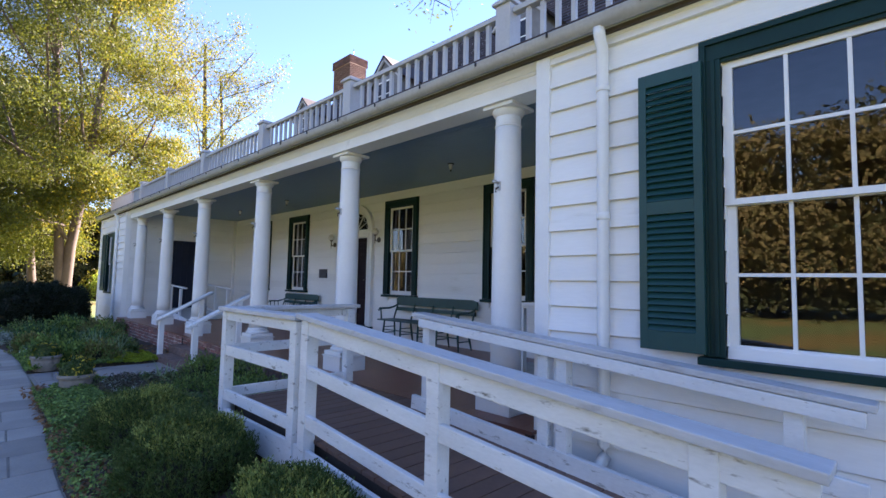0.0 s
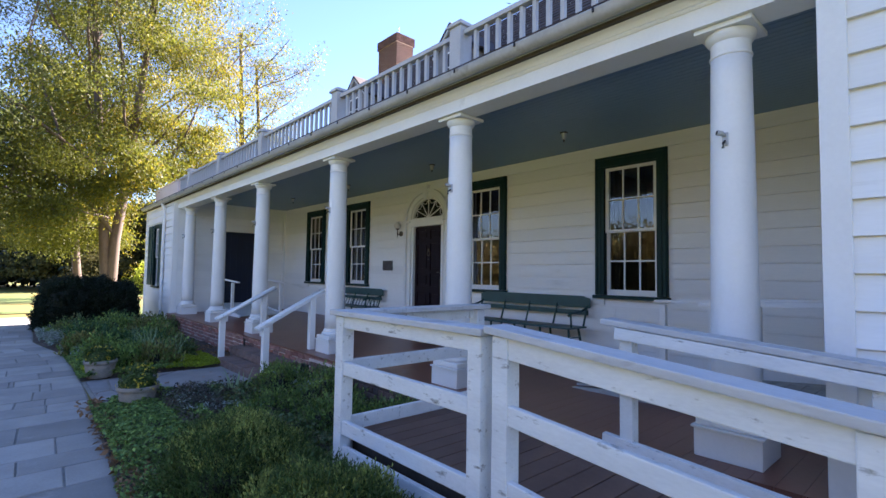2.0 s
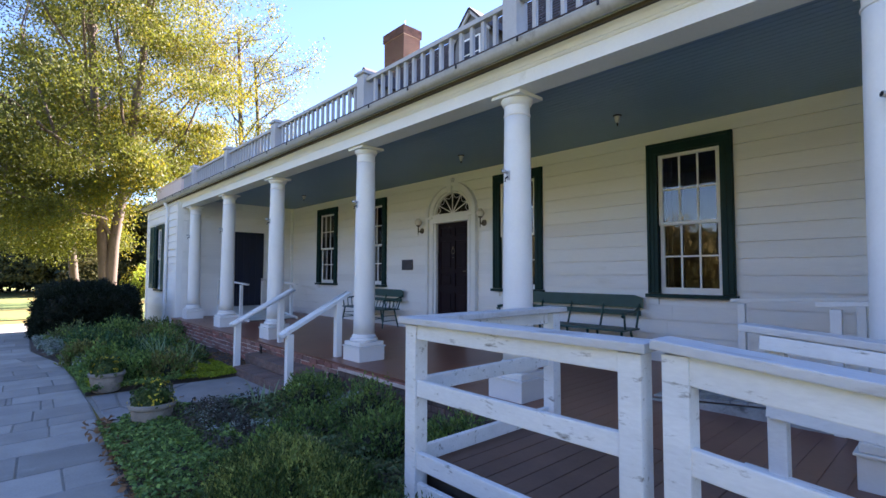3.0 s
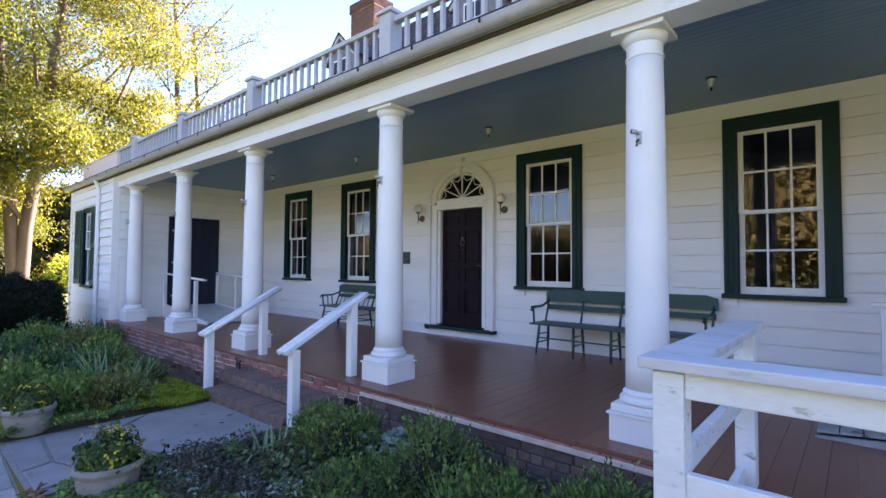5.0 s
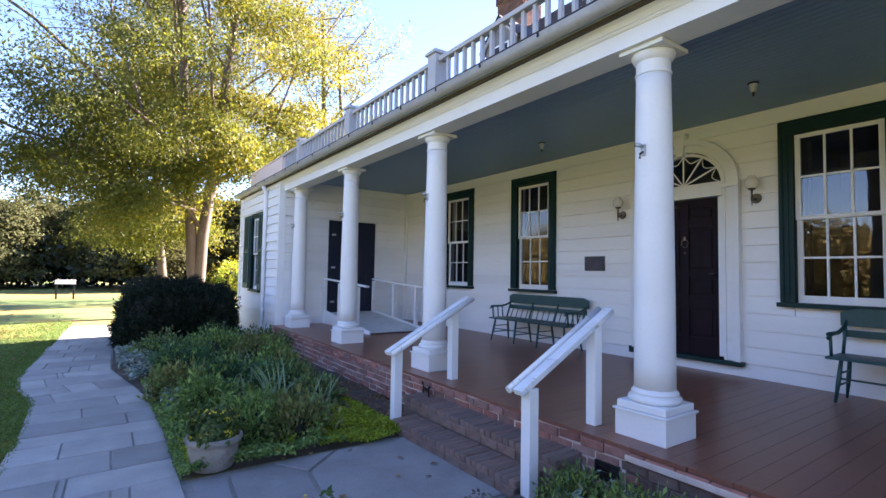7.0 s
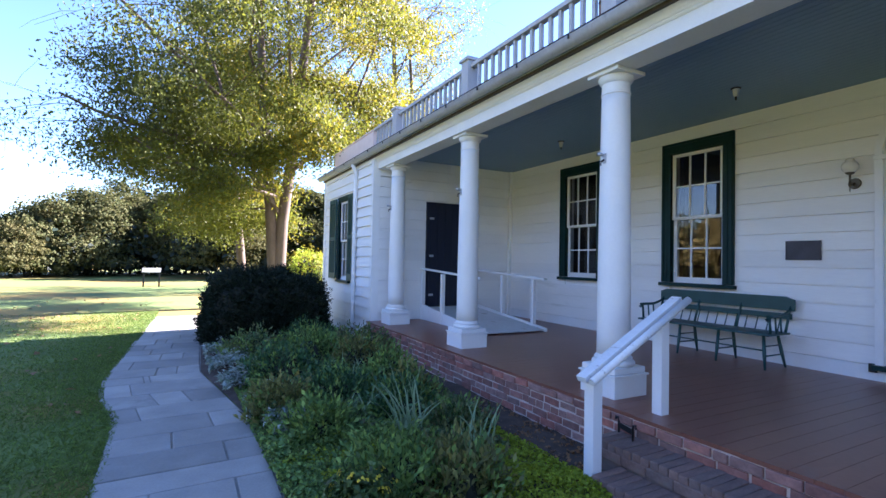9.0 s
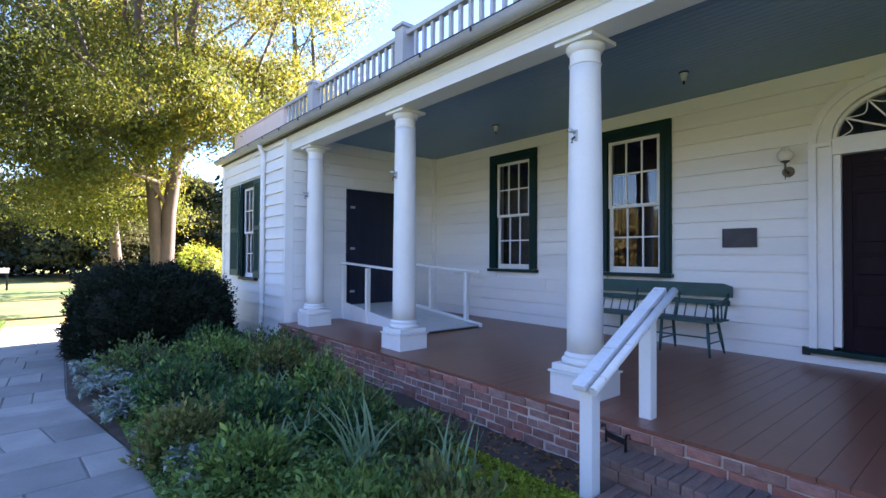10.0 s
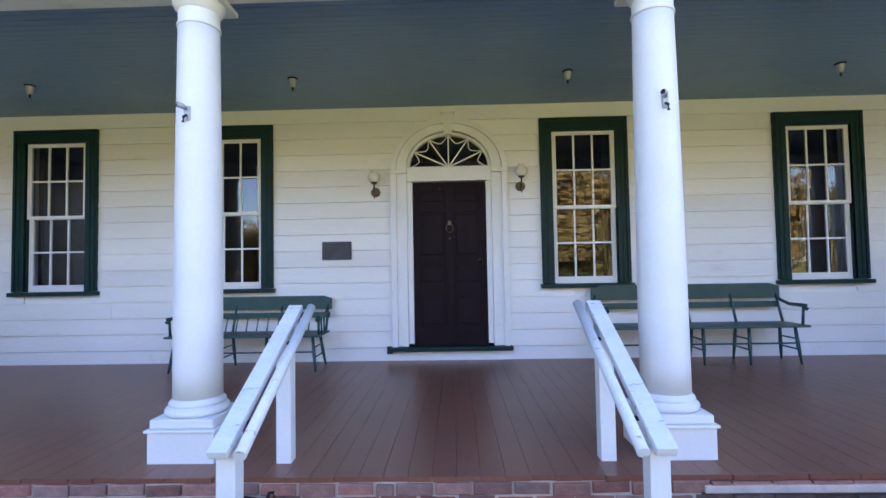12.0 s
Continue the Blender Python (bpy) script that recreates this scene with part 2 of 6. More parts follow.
def boxed(*a, bevel=0.0):
    return box(bmesh.new(), *a, bevel=bevel)


def beam(bm, p, q, w, h, bevel=0.0, up=(0, 0, 1)):
    """A box from p to q, w wide and h high, centred on the line."""
    p, q = Vector(p), Vector(q)
    along = (q - p).normalized()
    side = along.cross(Vector(up)).normalized()
    top = side.cross(along)
    c = [s * w / 2 * side + t * h / 2 * top for s, t in ((-1, -1), (1, -1), (1, 1), (-1, 1))]
    v = [bm.verts.new(e + k) for e in (p, q) for k in c]
    f = [bm.faces.new([v[i] for i in r]) for r in ((0, 1, 2, 3), (7, 6, 5, 4), (0, 4, 5, 1), (1, 5, 6, 2), (2, 6, 7, 3), (3, 7, 4, 0))]
    bmesh.ops.recalc_face_normals(bm, faces=f)
    if bevel:
        bmesh.ops.bevel(bm, geom=list({e for r in f for e in r.edges}), offset=bevel, segments=2, affect="EDGES", profile=0.6)
    return bm


def tube(bm, points, radii, sides=8, cap=True):
    """A round bar through points; radii one number or one a point."""
    pts = [Vector(p) for p in points]
    radii = [radii] * len(pts) if isinstance(radii, (int, float)) else radii
    rings = []
    for i, p in enumerate(pts):
        d = (pts[min(i + 1, len(pts) - 1)] - pts[max(i - 1, 0)]).normalized()
        ref = Vector((0, 0, 1)) if abs(d.z) < 0.9 else Vector((1, 0, 0))
        a = d.cross(ref).normalized()
        b = a.cross(d)
        rings.append([bm.verts.new(p + radii[i] * (math.cos(k * 2 * math.pi / sides) * a + math.sin(k * 2 * math.pi / sides) * b)) for k in range(sides)])
    faces = []
    for r, s in zip(rings, rings[1:]):
        faces += [bm.faces.new((r[k], r[(k + 1) % sides], s[(k + 1) % sides], s[k])) for k in range(sides)]
    if cap:
        faces += [bm.faces.new(rings[0][::-1]), bm.faces.new(rings[-1])]
    bmesh.ops.recalc_face_normals(bm, faces=faces)
    for f in faces:
        f.smooth = sides > 5 and len(f.verts) == 4
    return bm


def lathe(bm, profile, sides=32, centre=(0, 0)):
    """A turned body from (radius, height) pairs, bottom to top."""
    rings = [[bm.verts.new((centre[0] + r * math.cos(k * 2 * math.pi / sides), centre[1] + r * math.sin(k * 2 * math.pi / sides), z)) for k in range(sides)] for r, z in profile]
    faces = []
    for r, s in zip(rings, rings[1:]):
        faces += [bm.faces.new((r[k], r[(k + 1) % sides], s[(k + 1) % sides], s[k])) for k in range(sides)]
    for f in faces:
        f.smooth = True
    for i in range(1, len(profile) - 1):
        (r0, z0), (r1, z1), (r2, z2) = profile[i - 1:i + 2]
        bend = math.atan2(z2 - z1, r2 - r1) - math.atan2(z1 - z0, r1 - r0)
        if abs((bend + math.pi) % (2 * math.pi) - math.pi) > 0.6:
            # crisp arris where the profile turns sharply
            for k in range(sides):
                bm.edges.get((rings[i][k], rings[i][(k + 1) % sides])).smooth = False
    bm.faces.new(rings[0][::-1])
    bm.faces.new(rings[-1])
    return bm


def part(name, bm, mat, parent=None, label=""):
    """Links a bmesh as one mesh object, under a thing or a part when given."""
    me = bpy.data.meshes.new(name)
    bm.to_mesh(me)
    bm.free()
    me.materials.append(mat)
    ob = new(name, me)
    ob.parent = parent
    return tagged(ob, label) if label else ob


def again(ob, m, parent):
    """Another object on the same mesh, under parent."""
    o = new(ob.name.split(".")[0], ob.data)
    o.parent = parent
    o.matrix_basis = m
    return o


def thing(name, m=None, label="", category="", group="", kind=""):
    ob = new(name)
    ob.empty_display_size = 0.1
    if m is not None:
        ob.matrix_basis = m
    return tagged(ob, label, category, group, kind)


def from_arrays(name, verts, faces, mat, parent=None, smooth=False):
    me = bpy.data.meshes.new(name)
    me.from_pydata(verts, [], faces)
    me.materials.append(mat)
    if smooth:
        me.polygons.foreach_set("use_smooth", [True] * len(me.polygons))
    ob = new(name, me)
    ob.parent = parent
    return ob


# ---- measures of the place ----
FRONT, BACK = 3.48, 6.76            # outer face of the wings and beam; porch wall
SIDE_R, SIDE_L = 2.30, 17.08        # the wings' side walls
EDGE, DECKZ, GROUND = 3.37, 0.49, 0.05
COLUMNS = (2.88, 5.64, 8.37, 11.36, 13.98, 16.56)
COLX, BEAMX, BEAMZ = 3.755, 3.535, 3.46
WINDOWS = (14.83, 12.545, 8.04, 5.135)
WIN_HALF, WIN_Z0, WIN_Z1 = 0.55, 1.37, 3.52
DOOR_Y, DOOR_HALF, DOOR_Z0, DOOR_Z1 = 9.745, 0.465, 0.70, 2.74


# ---- setting: ground, walls, porch ----
def sheet(name, x0, x1, y0, y1, z, mat, label, category, parent=None):
    ob = part(name, boxed(x0, x1, y0, y1, z - 0.2, z), mat, parent)
    return tagged(ob, label, category, kind="structure")


sheet("ground", -1500, 1500, -1500, 1500, GROUND, GRASS, "mown autumn lawn, green and straw yellow", "lawn")


def wall(name, axis, plane, out, u0, u1, z0, z1, openings, label, course=0.205, thick=0.18, base=0.16, lap=0.030):
    """A boarded timber wall: core with openings, a base board and lapped boards. axis: the way it runs; out: +1 or -1, its outer side."""
    root = thing(name, None, label, "wall", kind="structure")

    def put(bm, a, b, c, d, near, far):
        lo, hi = sorted((plane + out * near, plane + out * far))
        return box(bm, lo, hi, a, b, c, d) if axis == "y" else box(bm, a, b, lo, hi, c, d)

    core = bmesh.new()
    cuts = sorted({u0, u1, *(o[0] for o in openings), *(o[1] for o in openings)})
    for a, b in zip(cuts, cuts[1:]):
        holes = sorted((o[2], o[3]) for o in openings if o[0] <= a and o[1] >= b)
        z = z0
        for lo, hi in holes:
            if lo > z:
                put(core, a, b, z, lo, -thick, 0.0)
            z = hi
        if z < z1:
            put(core, a, b, z, z1, -thick, 0.0)
    part("wall_core", core, BOARD, root)
    bb = bmesh.new()
    put(bb, u0, u1, z0, z0 + base, 0.002, 0.024)
    part("base_board", bb, PAINT, root)
    z = z0 + base
    rng = random.Random(name)
    while z < z1 - 0.03:
        h = min(course, z1 - z)
        spans = [(u0, u1)]
        for a, b, c, d in openings:
            if c < z + h - 0.01 and d > z + 0.01:
                spans = [s for p, q in spans for s in ((p, min(q, a)), (max(p, b), q)) if s[1] - s[0] > 0.02]
        for p, q in spans:
            stops = [p, q]
            if q - p > 3.0:
                stops.insert(1, p + (q - p) * rng.uniform(0.35, 0.65))
            for a, b in zip(stops, stops[1:]):
                bm = bmesh.new()
                low, high = lap + rng.uniform(-0.003, 0.003), 0.005
                dz = rng.uniform(-0.003, 0.003)
                high, low, gap = (0.008, low + 0.004, 0.012) if lap > 0.031 else (0.016, 0.030, 0.010)
                ring = ((low, z + dz + gap), (high, z + h + (0.0 if gap else 0.004)), (0.001, z + h + (0.0 if gap else 0.004)), (0.001, z + dz + gap))
                pts = []
                for u in (a + 0.001, b - 0.001):
                    pts.append([bm.verts.new((plane + out * n, u, w) if axis == "y" else (u, plane + out * n, w)) for n, w in ring])
                A, B = pts
                fs = [bm.faces.new((A[k], A[(k + 1) % 4], B[(k + 1) % 4], B[k])) for k in range(4)] + [bm.faces.new(A[::-1]), bm.faces.new(B)]
                bmesh.ops.recalc_face_normals(bm, faces=fs)
                part("clapboard", bm, BOARD, root)
        z += h
    return root


win_open = [(c - WIN_HALF + 0.13, c + WIN_HALF - 0.13, WIN_Z0 + 0.05, WIN_Z1 - 0.13) for c in WINDOWS]
door_open = [(DOOR_Y - 0.54, DOOR_Y + 0.54, DOOR_Z0 - 0.04, 3.17), (DOOR_Y - 0.42, DOOR_Y + 0.42, DOOR_Z0 - 0.04, 3.41)]
wall("wall_porch", "y", BACK, -1, SIDE_R, SIDE_L, DECKZ, 3.72, win_open + door_open, "white painted clapboard house wall behind the porch")
RW = (-0.12, 0.88, 1.32, 3.22)      # right wing window opening
LW = (18.52, 19.26, 1.25, 3.02)     # left wing window opening
wall("wall_wing_near", "y", FRONT, -1, -8.0, SIDE_R, GROUND, 3.66, [RW], "white painted clapboard wing wall", base=0.24, lap=0.034)
wall("wall_wing_far", "y", FRONT, -1, SIDE_L, 20.72, GROUND, 3.66, [LW], "white painted clapboard wall of the far wing", base=0.24, lap=0.034)
wall("wall_side_far", "x", SIDE_L, -1, FRONT + 0.02, BACK + 0.1, DECKZ, 3.72, [(4.66, 5.74, 0.72, 2.83)], "white clapboard side wall at the porch end")
wall("wall_side_near", "x", SIDE_R, 1, FRONT + 0.02, BACK + 0.1, DECKZ, 3.72, [], "white clapboard side wall at the porch's near end")
wall("wall_end_far", "x", 20.72, 1, FRONT, 9.0, GROUND, 3.66, [], "white clapboard end wall of the far wing")


def corner_board(y0, y1, x0, x1, z0, z1):
    tagged(part("corner_board", boxed(x0, x1, y0, y1, z0, z1, bevel=0.004), PAINT), "white painted corner board", "trim", kind="structure")


corner_board(2.20, 2.335, FRONT - 0.046, FRONT + 0.10, 0.0, 3.66)
corner_board(17.045, 17.17, FRONT - 0.046, FRONT + 0.10, 0.05, 3.66)
corner_board(17.0, 17.075, BACK - 0.10, BACK - 0.025, DECKZ, 3.72)
corner_board(20.60, 20.745, FRONT - 0.046, FRONT + 0.1, 0.05, 3.66)

# the rooms behind the windows, unlit; their dimness is also in the plaster colour
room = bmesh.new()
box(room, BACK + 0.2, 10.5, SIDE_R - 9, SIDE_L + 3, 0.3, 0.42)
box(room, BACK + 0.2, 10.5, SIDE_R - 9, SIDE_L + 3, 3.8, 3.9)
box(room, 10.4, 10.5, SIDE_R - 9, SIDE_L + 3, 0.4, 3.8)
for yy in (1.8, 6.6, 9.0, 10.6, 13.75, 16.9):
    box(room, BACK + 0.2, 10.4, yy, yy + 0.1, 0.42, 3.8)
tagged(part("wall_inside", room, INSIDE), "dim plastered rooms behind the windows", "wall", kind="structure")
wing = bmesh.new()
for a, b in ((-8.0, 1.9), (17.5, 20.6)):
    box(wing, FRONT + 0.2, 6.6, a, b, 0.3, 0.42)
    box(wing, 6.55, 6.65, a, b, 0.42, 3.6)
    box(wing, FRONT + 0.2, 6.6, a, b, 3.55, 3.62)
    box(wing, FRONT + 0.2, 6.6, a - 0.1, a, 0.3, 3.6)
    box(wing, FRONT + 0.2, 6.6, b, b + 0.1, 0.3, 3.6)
tagged(part("wall_inside", wing, INSIDE), "plastered rooms of the wings, dimness in their dark colour", "wall", kind="structure")

# ceiling of the porch: beaded boards in one mesh
bm = bmesh.new()
x = BEAMX + 0.305
while x < BACK:
    x1 = min(x + 0.083, BACK + 0.02)
    box(bm, x, x1 - 0.008, SIDE_R, SIDE_L, 3.722, 3.75)
    x += 0.083
box(bm, BEAMX + 0.275, BACK + 0.1, SIDE_R, SIDE_L, 3.727, 3.78)
tagged(part("ceiling", bm, CEIL), "blue-grey painted beaded board porch ceiling", "ceiling", kind="structure")

# beam, cornice and roof edge
beam_root = thing("porch_beam", None, "white painted beam and cornice carried by the porch columns", "beam", kind="structure")
part("beam", boxed(BEAMX, BEAMX + 0.27, SIDE_R + 0.02, SIDE_L - 0.02, BEAMZ, 3.80), PAINT, beam_root)
part("inner_strip", boxed(BEAMX + 0.272, BEAMX + 0.30, SIDE_R + 0.02, SIDE_L - 0.02, BEAMZ + 0.012, 3.721, bevel=0.004), PAINT, beam_root)
part("frieze_board", boxed(BEAMX - 0.012, BEAMX + 0.02, SIDE_R + 0.04, SIDE_L - 0.04, BEAMZ + 0.135, 3.78, bevel=0.003), PAINT, beam_root)
bm = bmesh.new()
prof = [(0.02, 3.604), (0.022, 3.616), (0.032, 3.620), (0.040, 3.634), (0.056, 3.652), (0.082, 3.665), (0.088, 3.668), (0.088, 3.682), (0.125, 3.684), (0.125, 3.785), (-0.10, 3.785), (-0.10, 3.604)]
A = [bm.verts.new((BEAMX - d, -8.0, z)) for d, z in prof]
B = [bm.verts.new((BEAMX - d, 20.80, z)) for d, z in prof]
for k in range(len(prof)):
    j = (k + 1) % len(prof)
    bm.faces.new((A[k], A[j], B[j], B[k]))
bm.faces.new(A), bm.faces.new(B[::-1])
bmesh.ops.recalc_face_normals(bm, faces=bm.faces)
part("crown_mould", bm, PAINT, beam_root)
part("drip_strip", boxed(BEAMX - 0.128, BEAMX - 0.091, -8.0, 20.80, 3.667, 3.700, bevel=0.003), PLANKDARK, beam_root, "dark weathered wooden strip")
bm = bmesh.new()
box(bm, BEAMX - 0.12, 6.9, -8.0, 20.8, 3.788, 3.835)
tagged(part("roof_deck", bm, SHINGLE), "flat dark roof over porch and wings", "roof", kind="structure")

GUTX = BEAMX - 0.197
gutter = thing("gutter", None, "grey-white half-round metal gutter along the roof edge", "gutter", kind="structure")
bm = bmesh.new()
prof = [(GUTX + 0.066 * math.cos(a), 3.760 + 0.075 * math.sin(a)) for a in [math.pi + k * math.pi / 10 for k in range(11)]]
prof = [(prof[0][0] - 0.008, 3.772)] + prof
prof += [(px + 0.006 if px < GUTX else px - 0.006, pz + 0.006) for px, pz in prof[:0:-1]]
for y0, y1 in ((-8.0, 20.85),):
    A = [bm.verts.new((px, y0, pz)) for px, pz in prof]
    B = [bm.verts.new((px, y1, pz)) for px, pz in prof]
    for k in range(len(prof)):
        j = (k + 1) % len(prof)
        bm.faces.new((A[k], A[j], B[j], B[k])).smooth = True
    bm.faces.new(A)
    bm.faces.new(B[::-1])
bmesh.ops.recalc_face_normals(bm, faces=bm.faces)
part("trough", bm, GUTTER, gutter)
part("drip_edge", boxed(GUTX - 0.077, GUTX + 0.074, -8.0, 20.85, 3.776, 3.787, bevel=0.003), SHINGLE, gutter)
hook = part("gutter_hook", boxed(GUTX - 0.080, GUTX - 0.069, -0.008, 0.008, 3.735, 3.775), IRON, gutter)
hook.location.y = -1.0
for k in range(1, 29):
    again(hook, pose(0, -1.0 + k * 0.78, 0), gutter)


def downpipe(y, z_low, kick):
    root = thing("downpipe", pose(FRONT - 0.075, y, 0), "white painted round metal downpipe on the wing wall", "downpipe")
    bm = bmesh.new()
    tube(bm, [(-0.06, 0, 3.70), (-0.05, 0, 3.64), (0, 0, 3.54), (0, 0, 3.3), (0, 0, z_low + 0.16), (kick * 0.02, 0, z_low + 0.08), (-0.12, 0, z_low)], 0.045, 14)
    part("pipe", bm, PAINT, root)
    for z in (0.75, 2.2, 3.2):
        bm = bmesh.new()
        lathe(bm, [(0.05, z), (0.052, z + 0.01), (0.052, z + 0.04), (0.05, z + 0.05)], 14)
        part("pipe_strap", bm, PAINT, root)


downpipe(1.70, 0.36, 1)
downpipe(18.07, 0.2, 1)

# porch floor boards over a brick base
floor = thing("floor", None, "oxide red painted porch floor boards, worn and slightly glossy", "floor", kind="structure")
part("floor_bed", boxed(EDGE + 0.03, BACK, SIDE_R, SIDE_L, 0.0, DECKZ - 0.03), MORTAR, floor)
y = SIDE_R
rng = random.Random(5)
k = 0
while y < SIDE_L - 0.02:
    w = min(0.137, SIDE_L - y)
    bm = boxed(EDGE - 0.012 + rng.uniform(-0.006, 0.006), BACK, y + 0.0012, y + w - 0.0012, DECKZ - 0.028, DECKZ + rng.uniform(-0.0003, 0.0003))
    part("floor_board", bm, FLOOR, floor)
    y += w


# ---- columns ----
def column(y):
    root = thing("column", pose(COLX, y, DECKZ), "round white painted wooden column on a square plinth", "column", "porch columns")
    bm = boxed(-0.205, 0.205, -0.205, 0.205, 0, 0.185, bevel=0.006)
    part("plinth", bm, PAINT, root)
    bm = bmesh.new()
    box(bm, -0.22, 0.22, -0.22, 0.22, 0.188, 0.205, bevel=0.005)
    box(bm, -0.197, 0.197, -0.197, 0.197, 0.207, 0.262, bevel=0.012)
    part("plinth_cap", bm, PAINT, root)
    bm = bmesh.new()
    prof = [(0.183, 0.262)] + [(0.170 + 0.022 * math.cos(a), 0.285 + 0.024 * math.sin(a)) for a in [-1.4 + k * 0.35 for k in range(9)]]
    prof += [(0.168, 0.315)] + [(0.156 + 0.014 * math.cos(a), 0.330 + 0.014 * math.sin(a)) for a in [-1.2 + k * 0.4 for k in range(7)]] + [(0.150, 0.36)]
    part("column_base", lathe(bm, prof, 40), PAINT, root)
    bm = bmesh.new()
    prof = [(0.149, 0.36)] + [(0.149 - 0.022 * (k / 14) ** 1.7, 0.36 + 2.40 * k / 14) for k in range(1, 15)]
    part("shaft", lathe(bm, prof, 40), PAINT, root)
    bm = bmesh.new()
    r = 0.127
    prof = [(r, 2.76), (r + 0.007, 2.764), (r + 0.009, 2.772), (r + 0.007, 2.780), (r, 2.785), (r, 2.865), (r + 0.008, 2.870), (r + 0.020, 2.885), (r + 0.030, 2.905), (r + 0.034, 2.918), (r + 0.032, 2.932)]
    part("capital", lathe(bm, prof, 40), PAINT, root)
    part("abacus", boxed(-0.182, 0.182, -0.182, 0.182, 2.934, 2.968, bevel=0.005), PAINT, root)
    return root


first = column(COLUMNS[0])
for cy in COLUMNS[1:]:
    copy_thing(first, pose(COLX, cy, DECKZ))


def spot(y):
    """A small clamp light on the column's front."""
    root = thing("spotlight", pose(COLX - 0.138, y, 2.665), "small dull metal spotlight clamped to a column", "light", "column spotlights")
    part("bracket", boxed(-0.012, 0.03, -0.018, 0.018, -0.06, 0.03, bevel=0.004), CHROME, root)
    bm = bmesh.new()
    tube(bm, [(-0.015, 0, 0.01), (-0.04, 0.012, 0.02), (-0.058, 0.034, 0.024)], [0.012, 0.017, 0.019], 12)
    head = part("lamp_head", bm, CHROME, root)
    bm = bmesh.new()
    tube(bm, [(-0.0578, 0.0338, 0.024), (-0.0600, 0.0368, 0.0245)], 0.015, 12)
    part("lens", bm, IRON, head, "dark lamp lens")
    bm = bmesh.new()
    tube(bm, [(-0.01, 0, -0.03), (-0.045, 0.0, -0.05), (-0.05, 0.0, -0.085)], 0.009, 8)
    part("clamp_screw", bm, IRON, root)
    return root


s0 = spot(COLUMNS[0])
for cy in COLUMNS[1:]:
    copy_thing(s0, pose(COLX - 0.138, cy, 2.665))


def ceiling_hook(x, y):
    root = thing("ceiling_lamp_holder", pose(x, y, 3.72), "small grey ceiling lamp holder with a bare socket", "lamp holder", "porch ceiling holders")
    part("rose", lathe(bmesh.new(), [(0.046, -0.016), (0.054, -0.010), (0.055, -0.002)], 16), IRON, root, "dark round ceiling plate")
    part("socket", lathe(bmesh.new(), [(0.020, -0.100), (0.026, -0.094), (0.034, -0.050), (0.042, -0.016)], 14), CHROME, root, "dull grey tapered socket")
    part("socket_tip", lathe(bmesh.new(), [(0.006, -0.140), (0.011, -0.134), (0.012, -0.101)], 10), IRON, root)


for yy in (5.6, 8.45, 11.40, 14.3):
    ceiling_hook(5.73, yy)


